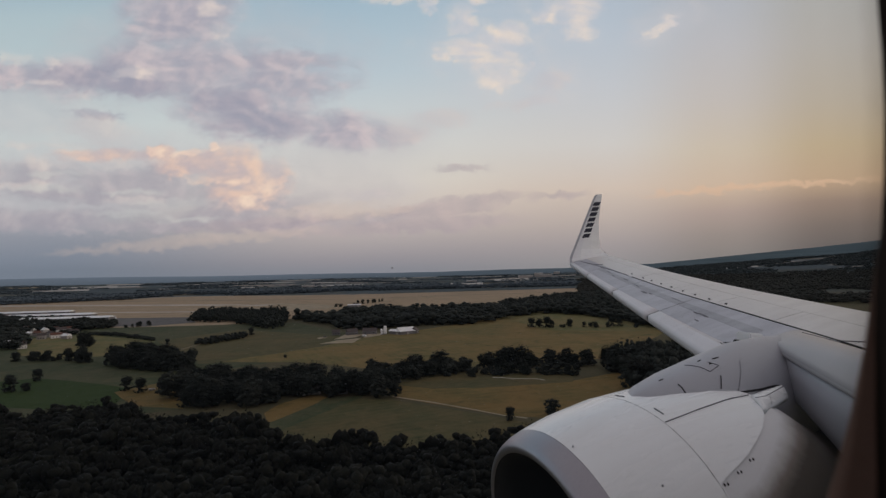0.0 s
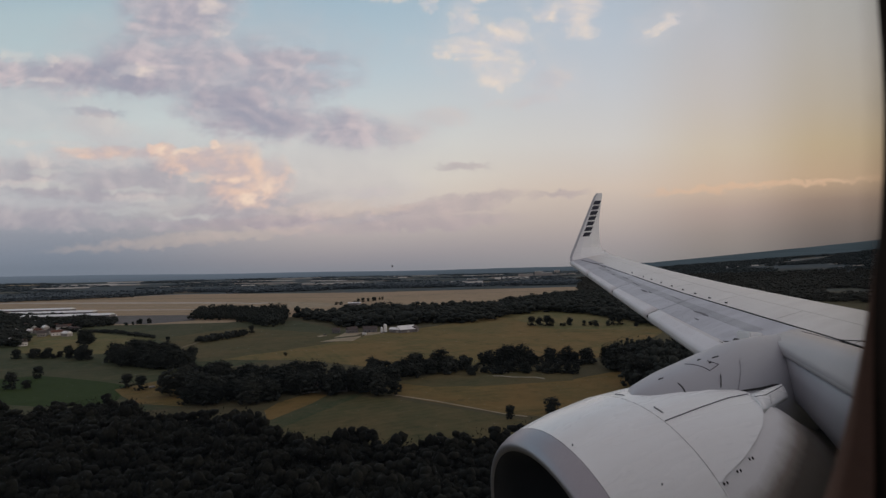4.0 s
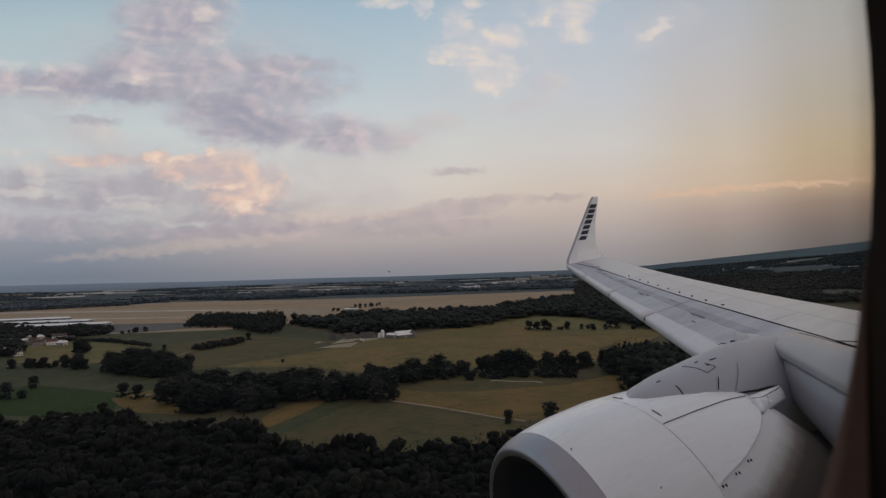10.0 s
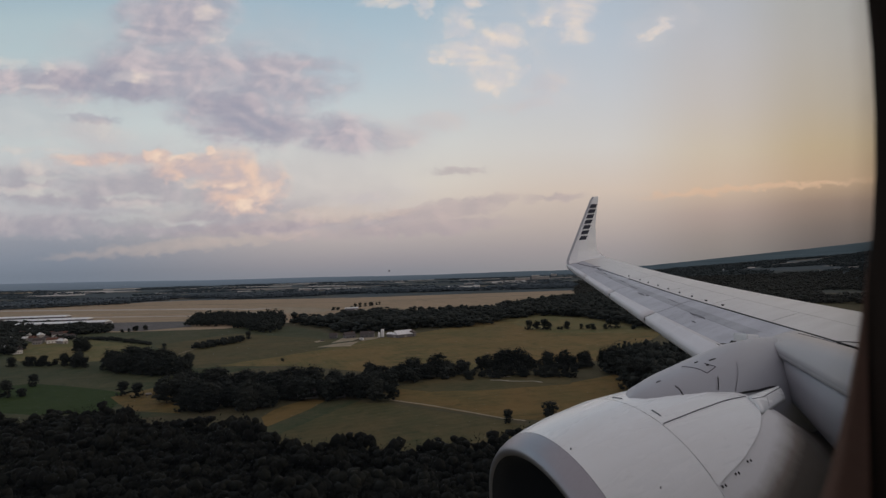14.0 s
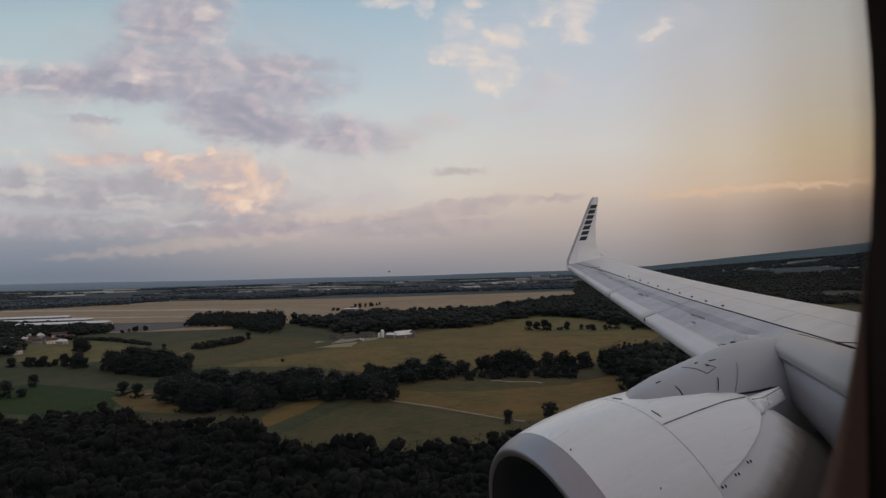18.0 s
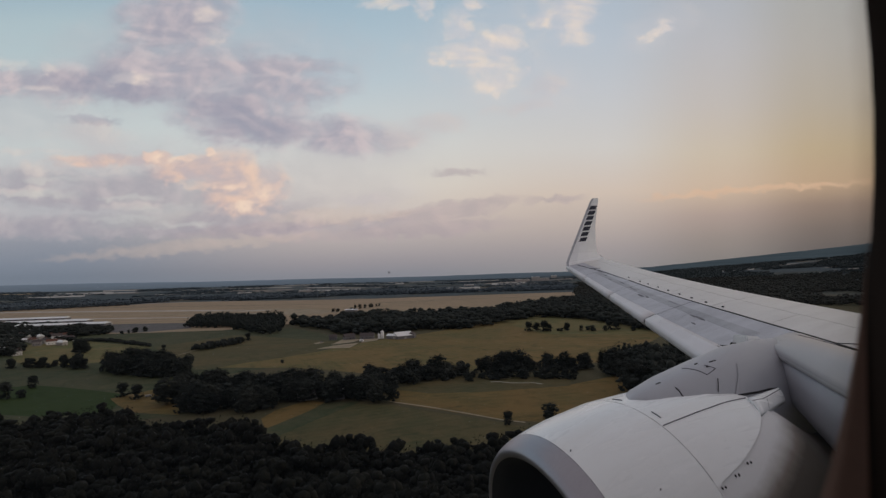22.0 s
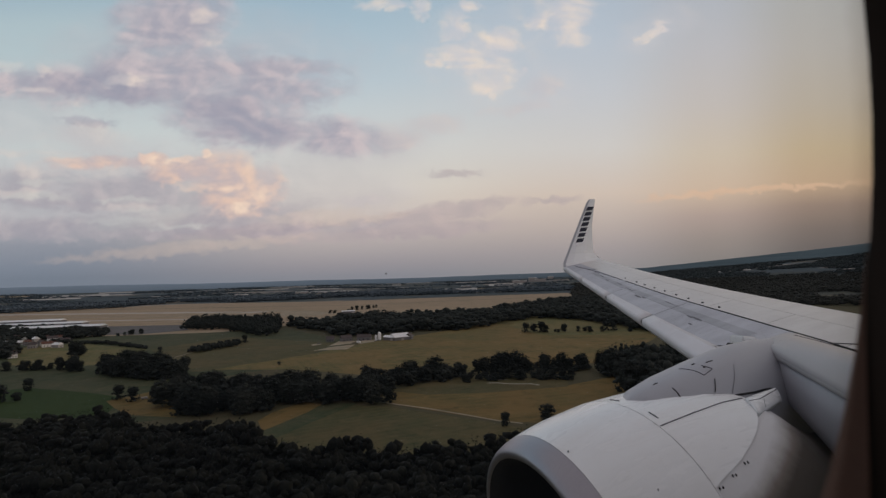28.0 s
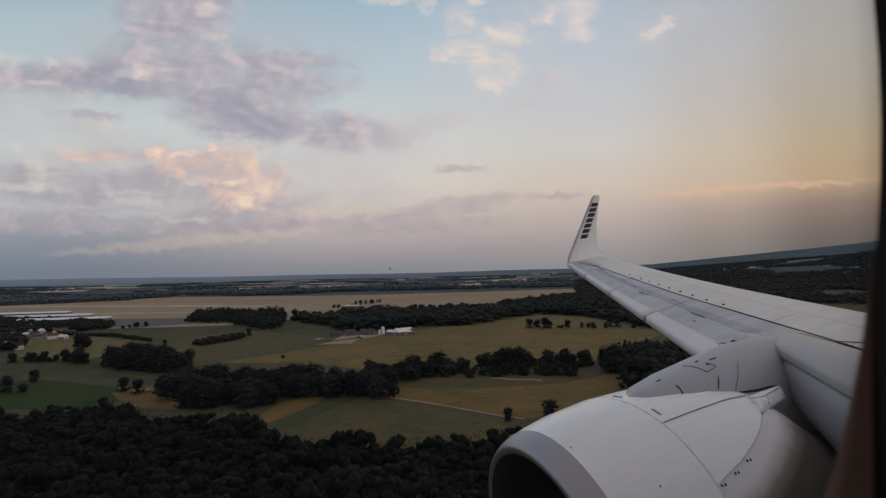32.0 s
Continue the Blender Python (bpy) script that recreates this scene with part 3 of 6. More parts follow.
# the airfield: dry grass, runway, taxiway and apron
field("field", [(-1838.6, 2184.2), (-1180.2, 2439.5), (-353.0, 2131.0), (600.9, 2209.8), (471.6, 1737.1), (195.9, 1381.2), (-32.0, 1169.6), (-276.2, 1038.9), (-409.7, 901.3), (-775.8, 922.0)], M_AIRGRASS, "dry tan grass of a wide airfield", 4)
field("field", [(-795.2, 945.0), (-428.2, 942.2), (-251.9, 947.1), (-124.6, 744.7), (-126.5, 555.8), (-211.6, 475.0), (-386.1, 459.2)], M_MEADOW, "dull olive meadow beside the airfield")
field("field", [(-595.1, 791.2), (-526.9, 832.2), (-372.7, 724.8), (-350.4, 600.2), (-408.1, 581.0), (-475.8, 624.4)], M_YELLOW, "yellowed grass field between hedges")
field("field", [(-372.7, 724.8), (-312.3, 854.7), (-135.2, 722.5), (-149.7, 560.4), (-231.7, 526.2)], M_OLIVE, "olive stubble field beside a small wood")
field("field", [(-142.9, 629.0), (-98.2, 713.3), (-22.6, 799.7), (145.3, 1029.8), (232.8, 931.4), (270.9, 699.3), (143.1, 499.9), (32.5, 473.9), (-71.4, 479.7), (-139.4, 521.7), (-216.2, 532.8)], M_OCHRE, "broad ochre stubble field below the woods", 4)
field("field", [(102.4, 884.1), (168.9, 1081.9), (235.2, 941.0), (280.1, 722.6), (229.1, 698.4), (125.5, 739.4)], M_YELLOW, "paler grass along the edge of the woods", 3)
field("field", [(-440.9, 524.2), (-345.1, 544.9), (-231.3, 476.9), (-162.6, 349.0), (-186.7, 336.7), (-276.7, 329.2)], M_MEADOW, "rough olive pasture", 3)
field("field", [(-379.7, 451.6), (-339.6, 470.2), (-275.1, 441.3), (-230.3, 415.4), (-212.0, 356.8), (-257.6, 356.7), (-308.9, 367.4)], M_GREEN, "dark green pasture", 4)
field("field", [(-238.5, 405.0), (-220.9, 437.4), (-213.3, 463.3), (-163.2, 348.7), (-197.5, 359.3)], M_RUST, "bare brown soil in a pasture corner", 3)
field("field", [(-37.1, 368.1), (-36.5, 403.4), (17.1, 444.7), (82.6, 401.6), (143.7, 442.2), (162.4, 360.1), (126.8, 282.9), (29.8, 313.6)], M_RUST, "rusty brown stubble field", 3)
field("field", [(-40.9, 408.0), (17.5, 454.7), (92.9, 430.1), (86.3, 400.8), (26.1, 389.1), (-12.3, 389.8)], M_OLIVE, "strip of olive grass below a tree belt", 3)
field("field", [(-89.7, 281.0), (-103.2, 324.0), (-81.4, 371.2), (-36.2, 358.2), (29.3, 308.6), (47.5, 291.2), (19.7, 239.2), (-54.2, 233.8)], M_OLIVE, "olive brown stubble field beside a track", 3)
field("field", [(-108.5, 332.8), (-105.8, 354.6), (-92.4, 378.9), (-79.6, 371.6), (-83.8, 350.1), (-91.6, 317.0), (-98.7, 309.7)], M_RUST, "triangle of pale bare soil", 2)
field("field", [(-79.6, 371.6), (-55.7, 370.8), (-75.0, 326.5), (-91.2, 285.8), (-98.7, 309.7), (-83.8, 350.1)], M_MEADOW, "narrow wedge of rough grass", 2)
strip("runway", [(-1606.4, 1954.6), (-709.0, 1632.7), (-479.3, 1521.3)], 70, M_CONCRETE, "long pale concrete runway", "runway")
strip("runway", [(-1222.2, 1487.2), (-801.2, 1373.4), (-586.7, 1320.5), (-396.5, 1389.5)], 34, M_CONCRETE, "pale concrete taxiway", "taxiway")
strip("runway", [(-650.4, 1532.7), (-488.7, 1602.1), (-325.8, 1443.7)], 45, M_SAND, "curving sandy taxiway by a wood", "taxiway")
strip("airfield_grass", [(-1387.3, 1688.1), (-891.8, 1528.9), (-365.6, 1377.3), (-35.8, 1319.5)], 26, M_SAND, "pale strip of worn airfield grass", "grass strip")
strip("airfield_grass", [(-1816.0, 2209.5), (-956.0, 1975.9), (-292.0, 1761.0), (484.7, 1924.9)], 30, M_PALEGRASS, "pale strip of mown airfield grass", "grass strip")
field("pavement", [(-392.2, 1328.3), (-412.9, 1488.8), (-370.6, 1541.1), (-277.8, 1418.1), (-277.5, 1316.1), (-328.1, 1283.7)], M_SAND, "bare sandy clearing beside the runway", 3, "clearing")
field("pavement", [(-751.5, 1187.1), (-519.1, 1142.6), (-448.8, 1009.7), (-506.3, 948.3), (-586.3, 971.8)], M_TARMAC, "worn dark tarmac apron", 1, "apron")
strip("field_track", [(-37.1, 368.1), (-11.3, 349.8), (12.0, 329.8), (29.8, 313.6), (41.2, 307.2)], 1.9, M_SAND, "pale sandy farm track", "track")
strip("field_track", [(32.1, 423.8), (39.1, 423.2), (46.8, 417.4), (56.9, 416.1), (62.9, 415.3), (68.1, 409.4)], 1.7, M_WATER, "streak of white chalk in a field", "track")
strip("field_track", [(38.0, 433.3), (49.1, 437.2)], 1.1, M_WATER, "short streak of white chalk in a field", "track")
strip("field_track", [(-532.3, 840.7), (-478.8, 820.5), (-387.0, 745.5)], 9.0, M_GREEN, "dark strip of maize between fields", "crop strip")
strip("field_track", [(-298.1, 627.8), (-297.2, 683.2), (-264.7, 744.3)], 1.4, M_SAND, "sandy path beside a hedge", "track")
# the farmyard
for corners in ([(-139.7, 691.0), (-115.5, 710.7), (-109.4, 742.0), (-135.3, 742.8)], [(-148.4, 653.4), (-109.9, 655.8), (-107.1, 701.9), (-134.5, 681.9)], [(-164.9, 711.1), (-159.3, 727.8), (-151.4, 714.1), (-159.3, 702.2)], [(-108.7, 737.0), (-86.8, 750.0), (-86.8, 724.8), (-103.7, 702.4)]):
    field("yard", corners, M_SAND, "bare sandy farmyard", 1.5, "yard")


def far_field(a0, a1, r0, r1, mat, label):
    """A field on the rising land near the horizon."""
    bm = bmesh.new()
    rows = []
    for r in steps(r0, r1, 4):
        rows.append([])
        for a in steps(a0, a1, 9):
            w = 40 * noise.noise((a * 2.0, r / 300, 2))
            x, y = (r + w) * math.sin(radians(a)), (r + w) * math.cos(radians(a))
            rows[-1].append((x, y, rise(x, y) + 1.6))
    sheet(bm, rows)
    for fc in bm.faces:
        if fc.normal.z < 0:
            fc.normal_flip()
    return tagged(mesh_object("field", bm, mat), label, "field", kind="structure")


for row in ((-38.0, -35.3, 4250, 4670), (-35.1, -30.2, 3915, 4240), (-36.6, -32.3, 3720, 3875), (-30.5, -28.5, 3950, 4080), (-14.3, -8.3, 3305, 3490), (-13.5, -10.2, 3790, 3940), (-4.9, -4.0, 4085, 4300), (-20.0, -18.7, 3410, 3585), (-0.9, 3.6, 2935, 3265), (4.8, 9.8, 3450, 3735), (25.8, 28.7, 3870, 4190), (-8.3, -6.6, 3140, 3265), (-3.8, -1.5, 2970, 3230), (-31.0, -24.5, 4380, 4560), (-27.0, -22.4, 3560, 3660), (-23.5, -15.0, 4050, 4170), (-17.0, -12.5, 4500, 4640), (-21.5, -19.8, 3880, 3960), (-6.0, -1.0, 4480, 4600), (1.5, 5.6, 4200, 4330), (-11.5, -7.6, 4180, 4280)):
    far_field(*row, M_PALE if row[3] - row[2] < 400 else M_SAND, "pale distant harvested field")


# ---------------------------------------------------------------- trees
def blob(rng, subdiv):
    bm = bmesh.new()
    bmesh.ops.create_icosphere(bm, subdivisions=subdiv, radius=1.0)
    v = np.array([w.co for w in bm.verts])
    f = np.array([[w.index for w in fc.verts] for fc in bm.faces])
    bm.free()
    return v * (1 + rng.uniform(-0.38, 0.38, (len(v), 1))) * rng.uniform((0.75, 0.75, 0.55), (1.3, 1.3, 0.95), (1, 3)), f


def crown_arrays(seed, clumps, sprigs, tall, wide, low=0.25, subdiv=1, size=1.0, leaf=0.05):
    """A crown of uneven clumps of leaves with gaps, ringed by loose sprigs. Height 1."""
    rng = np.random.default_rng(seed)
    vs, fs, n = [], [], 0
    lobes = [(rng.uniform(-0.42, 0.42) * wide, rng.uniform(-0.42, 0.42) * wide, rng.uniform(low + 0.12, 0.8) * tall, rng.uniform(0.4, 0.62)) for _ in range(6)]
    lobes.append((0, 0, 0.72 * tall, 0.55))
    for i in range(clumps):
        lx, ly, lz, lr = lobes[i % len(lobes)]
        d = rng.normal(size=3)
        d /= np.linalg.norm(d)
        if i % 4 == 3:
            # low boughs that hang almost to the ground
            a = rng.uniform(0, 6.283)
            q = rng.uniform(0.15, 0.75)
            c = np.array([math.cos(a) * q * wide, math.sin(a) * q * wide, rng.uniform(low, low + 0.5) * tall])
        else:
            q = rng.uniform(0.55, 1.0) * lr
            c = np.array([lx + d[0] * q * wide, ly + d[1] * q * wide, lz + (d[2] * 0.9 - 0.05) * q * tall * 0.5])
        c[2] = min(max(c[2], low * tall), 0.97 * tall)
        v, f = blob(rng, subdiv)
        s = rng.uniform(0.1, 0.22) * wide * size
        vs.append(v * np.array([s, s, s * 0.8]) + c)
        fs.append(f + n)
        n += len(v)
    for i in range(sprigs):
        lx, ly, lz, lr = lobes[rng.integers(len(lobes))]
        d = rng.normal(size=3)
        d /= np.linalg.norm(d)
        q = lr * rng.uniform(0.75, 1.2)
        c = np.array([lx + d[0] * q * wide, ly + d[1] * q * wide, max(low * tall, lz + d[2] * q * tall * 0.5)])
        t = rng.normal(size=(3, 3)) * leaf * np.array([wide, wide, (wide + tall) / 2])
        vs.append(c + t)
        fs.append(np.array([[0, 1, 2]]) + n)
        n += 3
    return np.concatenate(vs), np.concatenate(fs)


def tree_model(seed, height, width, mat, label, low=0.22, clumps=110):
    """A tree: tapered trunk with limbs, and a crown of leaf clumps."""
    tree = new("tree")
    tagged(tree, label, "tree", "trees of the tree belts")
    rng = random.Random(seed)
    bm = bmesh.new()

    def limb(p0, p1, r0, r1):
        p0, p1 = Vector(p0), Vector(p1)
        q = (p1 - p0).to_track_quat("Z", "Y").to_matrix()
        rows = []
        for p, r in ((p0, r0), (p0.lerp(p1, 0.5) + Vector((rng.uniform(-0.2, 0.2), rng.uniform(-0.2, 0.2), 0)), (r0 + r1) / 2), (p1, r1)):
            rows.append([tuple(p + q @ Vector((r * math.cos(a * math.pi / 3), r * math.sin(a * math.pi / 3), 0))) for a in range(6)])
        sheet(bm, rows, close_cols=True)

    limb((0, 0, -0.3), (0, 0, height * 0.6), height * 0.022, height * 0.009)
    for i in range(5):
        a = i * 2.4 + rng.uniform(-0.3, 0.3)
        z = height * rng.uniform(0.2, 0.45)
        limb((0, 0, z), (math.cos(a) * width * 0.33, math.sin(a) * width * 0.33, z + height * 0.22), height * 0.01, height * 0.004)
    part("trunk", bm, M_BARK, tree)
    v, f = crown_arrays(seed, clumps, 1700, height, width, low, 1, 1.0, 0.032)
    crown = arrays("crown", v, f, mat, True)
    crown.parent = tree
    tree.location = (0, -60 - 30 * seed, 0)
    return tree


MODELS = []
for i, (h, w, mat, low) in enumerate(((19, 9.6, M_LEAF, 0.1), (16, 8.6, M_LEAF, 0.08), (22, 8.4, M_LEAF, 0.12), (13, 6.6, M_LEAF, 0.04), (18, 6.5, M_PINE, 0.1), (8, 5.2, M_LEAF, 0.03))):
    MODELS.append([tree_model(i + 1, h, w, mat, ("tall leafy oak in a tree belt", "round leafy lime in a tree belt", "high slender poplar in a tree belt", "low spreading field tree", "dark pine at a wood's edge", "dense hawthorn bush in a field")[i], low), 0])
RNG = random.Random(7)


def plant(kind, x, y, size=1.0):
    """One more tree of a kind, turned and sized by chance."""
    model = MODELS[kind]
    m = pose(x, y, rise(x, y), 0, 0, RNG.uniform(0, 360)) @ Matrix.Diagonal((size * RNG.uniform(0.9, 1.1), size * RNG.uniform(0.9, 1.1), size, 1))
    if model[1]:
        t = copy_thing(model[0], m)
        t.scale = m.to_scale()
    else:
        t = model[0]
        t.matrix_basis = m
    model[1] += 1
    return t


def belt(a, b, count, spread, kinds, size=1.0):
    """A row of trees from a to b."""
    for i in range(count):
        k = (i + RNG.uniform(-0.4, 0.4)) / max(1, count - 1)
        plant(RNG.choice(kinds), lerp(a[0], b[0], k) + RNG.uniform(-spread, spread), lerp(a[1], b[1], k) + RNG.uniform(-spread, spread), size * RNG.uniform(0.75, 1.15))


# single trees and bushes in the meadows
for kind, (x, y), size in ((3, (-330.8, 458.0), 0.75), (3, (-232.5, 408.5), 0.8), (3, (-217.6, 399.6), 0.8), (5, (-310.7, 417.0), 0.8), (3, (-320.2, 416.0), 0.95), (1, (-439.4, 686.4), 1.15), (3, (-338.5, 686.0), 0.55), (5, (16.4, 429.7), 0.8), (3, (31.7, 303.3), 0.55), (5, (56.3, 315.0), 1.0), (3, (-266.3, 770.3), 0.8), (5, (-158.6, 552.7), 0.4), (5, (-269.2, 1373.9), 1.0), (5, (-256.8, 1366.1), 1.0), (3, (-317.1, 1193.6), 0.8), (1, (-369.0, 571.2), 0.9), (5, (-395.5, 577.6), 0.8), (3, (-35.6, 232.3), 0.7)):
    plant(kind, x, y, size)
# a row along the pale grass
for (x, y), size in (((115.0, 776.5), 0.95), ((124.8, 780.1), 0.9), ((132.1, 768.7), 1.1), ((140.2, 767.3), 0.8), ((152.2, 770.1), 0.6), ((155.6, 764.3), 0.7), ((163.9, 767.7), 0.95), ((182.6, 763.5), 0.75), ((191.0, 766.6), 0.7), ((194.9, 755.3), 0.95), ((209.5, 751.3), 0.8), ((220.6, 763.8), 1.2), ((227.5, 761.7), 1.0), ((243.9, 740.9), 0.85)):
    plant(RNG.choice((3, 3, 1, 5)), x, y, size * RNG.uniform(0.7, 1.1))
belt((-436.8, 577.0), (-401.8, 570.3), 9, 5, (3, 5), 0.75)
belt((-442.8, 686.4), (-433.2, 684.2), 4, 4, (1, 3), 0.95)
belt((-381.1, 566.4), (-350.8, 553.9), 7, 5, (1, 3), 0.85)
belt((-312.0, 528.0), (-219.0, 484.0), 18, 8, (0, 1, 3), 0.86)
belt((-318.0, 556.0), (-243.0, 520.0), 12, 9, (0, 1), 0.95)
belt((-179.8, 374.1), (-189.6, 430.1), 9, 8, (0, 1), 0.88)
belt((-191.3, 429.3), (-42.8, 387.6), 33, 10, (0, 1), 0.86)
belt((-168.9, 362.6), (-112.1, 352.6), 18, 9, (0, 1, 3), 0.9)
belt((-144.7, 394.3), (-37.1, 368.1), 23, 7, (0, 1), 0.82)
belt((-58.0, 431.1), (13.2, 459.8), 23, 8, (0, 1, 3), 0.84)
belt((-56.1, 401.1), (-36.5, 403.4), 6, 6, (1, 3), 0.9)
belt((32.1, 468.9), (62.5, 470.9), 10, 6, (0, 1), 0.8)
belt((61.8, 465.9), (119.4, 475.2), 15, 7, (1, 0, 3), 0.72)
belt((25.8, 444.2), (92.9, 430.1), 18, 6, (5, 3), 0.6)
belt((123.5, 448.3), (139.2, 422.7), 10, 6, (0, 1, 4), 1.05)
belt((123.1, 380.6), (128.0, 363.1), 7, 5, (0, 4), 0.95)
belt((-235.9, 1420.5), (-179.4, 1569.8), 10, 6, (5, 3), 0.8)
belt((-527.8, 936.5), (-509.7, 969.1), 7, 4, (5, 3), 0.6)
belt((-757.7, 968.9), (-573.4, 950.4), 23, 12, (1, 3, 0), 0.75)
belt((-557.4, 713.0), (-533.4, 718.7), 7, 9, (1, 3), 0.7)


def inside(x, y, ring):
    hit = np.zeros(np.shape(x), bool)
    n = len(ring)
    for i in range(n):
        (x0, y0), (x1, y1) = ring[i], ring[(i + 1) % n]
        if y0 != y1:
            hit ^= ((y0 > y) != (y1 > y)) & (x < (x1 - x0) * (y - y0) / (y1 - y0) + x0)
    return hit


def wood(ring, spacing, mat, label, height, seed, clumps=9, sprigs=110, subdiv=1, wide=1.0, leaf=0.036):
    """A wood: a stand of crowns too many to count, each crown lumpy, on short trunks that stay unseen below."""
    rng = np.random.default_rng(seed)
    xs, ys = [p[0] for p in ring], [p[1] for p in ring]
    gx, gy = np.meshgrid(np.arange(min(xs), max(xs), spacing), np.arange(min(ys), max(ys), spacing))
    gx = gx.ravel() + rng.uniform(-0.45, 0.45, gx.size) * spacing
    gy = gy.ravel() + rng.uniform(-0.45, 0.45, gy.size) * spacing
    keep = inside(gx, gy, ring)
    gx, gy = gx[keep], gy[keep]
    forms = [crown_arrays(seed * 10 + k, clumps, sprigs, 1.0, 1.0, 0.12, subdiv, 1.75 if clumps < 12 else 1.2 if clumps < 40 else 0.8, leaf) for k in range(6)]
    vs, fs, n = [], [], 0
    for i, (x, y) in enumerate(zip(gx, gy)):
        v, f = forms[rng.integers(6)]
        a = rng.uniform(0, 6.283)
        s = spacing * rng.uniform(0.7, 1.05) * wide
        h = height * rng.uniform(0.7, 1.12) * (1 + 0.25 * noise.noise((x / 60, y / 60, seed)))
        c, d = math.cos(a) * s, math.sin(a) * s
        vs.append(np.stack([v[:, 0] * c - v[:, 1] * d + x, v[:, 0] * d + v[:, 1] * c + y, v[:, 2] * h + rise(x, y)], 1))
        fs.append(f + n)
        n += len(v)
    ob = arrays("wood", np.concatenate(vs), np.concatenate(fs), mat, True)
    return tagged(ob, label, "forest", kind="stuff")


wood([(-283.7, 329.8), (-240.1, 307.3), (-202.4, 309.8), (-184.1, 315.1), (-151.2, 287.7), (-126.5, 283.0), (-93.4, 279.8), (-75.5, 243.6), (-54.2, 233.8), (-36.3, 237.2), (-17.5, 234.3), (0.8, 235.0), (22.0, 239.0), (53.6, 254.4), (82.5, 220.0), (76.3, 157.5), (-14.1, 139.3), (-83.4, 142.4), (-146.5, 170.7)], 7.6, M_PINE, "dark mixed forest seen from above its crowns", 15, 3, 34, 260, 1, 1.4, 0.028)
wood([(-463.0, 1014.3), (-380.8, 989.2), (-270.3, 842.7), (-252.5, 853.4), (-294.6, 1049.4), (-333.6, 1168.3), (-545.9, 1256.6)], 9, M_LEAF, "small dark wood beside the airfield", 15, 4, 12, 40)
wood([(-288.4, 1046.0), (-210.8, 931.4), (-146.5, 837.3), (-133.4, 788.8), (-80.2, 821.1), (-31.8, 834.4), (43.5, 848.9), (105.4, 949.2), (169.4, 1021.0), (238.9, 919.5), (265.5, 685.4), (326.2, 714.0), (767.2, 1666.9), (561.8, 1804.6), (331.3, 1565.3), (193.1, 1361.4), (71.8, 1157.8), (-31.1, 1134.6), (-160.3, 1174.1), (-234.9, 1038.8)], 15, M_LEAF, "broad dark wood behind the stubble fields", 15, 5, 8, 110, 1, 1.4)
wood([(120.1, 444.0), (130.5, 415.0), (120.0, 365.8), (134.0, 334.1), (187.3, 353.5), (270.7, 507.3), (242.2, 532.5), (156.6, 495.8)], 9, M_LEAF, "dark wood beside a brown field", 16, 6, 16, 160, 1, 1.4)
wood([(-1004.5, 1193.6), (-873.2, 1176.3), (-734.9, 1017.3), (-619.3, 963.1), (-575.0, 908.3), (-641.2, 887.6), (-682.4, 811.1)], 12, M_LEAF, "garden trees round a village", 12, 7)
wood([(-176.1, 370.3), (-115.3, 351.6), (-96.5, 388.2), (-39.9, 377.9), (-42.9, 407.7), (-98.0, 428.9), (-169.4, 438.4), (-196.2, 421.6)], 9.5, M_LEAF, "dense undergrowth of a tree belt", 11, 8, 16, 160)


wood([(-292.0, 663.6), (-275.8, 697.5), (-260.1, 735.4), (-273.0, 767.9), (-291.7, 728.8), (-305.8, 690.3)], 5, M_LEAF, "dense hedge along a path", 7, 9)
wood([(-521.6, 823.8), (-460.8, 796.3), (-375.0, 723.6), (-385.3, 746.4), (-478.3, 826.6), (-537.6, 849.1)], 5, M_LEAF, "dark hedge between two fields", 4, 10)
wood([(-330.0, 540.0), (-299.9, 517.0), (-262.0, 494.0), (-230.2, 479.0), (-218.0, 489.0), (-246.0, 528.0), (-300.0, 552.0)], 8, M_LEAF, "dense undergrowth of a tree belt", 12, 14, 16, 160)
wood([(-56.8, 406.0), (-21.5, 424.5), (14.9, 444.8), (15.7, 464.7), (-22.6, 449.4), (-60.1, 430.8)], 8, M_LEAF, "dense undergrowth of a tree belt", 10, 15, 16, 160)
wood([(29.4, 464.1), (67.8, 460.0), (115.7, 460.7), (119.5, 475.2), (70.1, 474.9), (33.2, 483.9)], 8, M_LEAF, "dense undergrowth of a tree belt", 7, 16, 16, 160)
wood([(24.9, 429.3), (59.0, 431.0), (92.6, 425.0), (95.9, 439.7), (61.2, 445.8), (26.2, 449.2)], 6, M_LEAF, "low scrub beside a brown field", 4, 17, 14, 40)


wood([(-934.1, 1194.4), (-783.6, 1084.6), (-588.7, 905.0), (-555.1, 943.3), (-608.2, 1038.9), (-787.1, 1160.0)], 9, M_LEAF, "garden trees behind the first village houses", 9, 31, 9, 90)
wood([(-700.0, 900.0), (-618.0, 826.0), (-545.3, 735.0), (-505.0, 668.0), (-530.0, 665.0), (-640.0, 760.0)], 9, M_LEAF, "garden trees round village houses", 10, 32, 9, 90)
wood([(-600.0, 880.0), (-560.0, 828.0), (-548.0, 836.0), (-574.0, 884.0)], 7, M_LEAF, "garden shrubs among village houses", 6, 33, 9, 90)


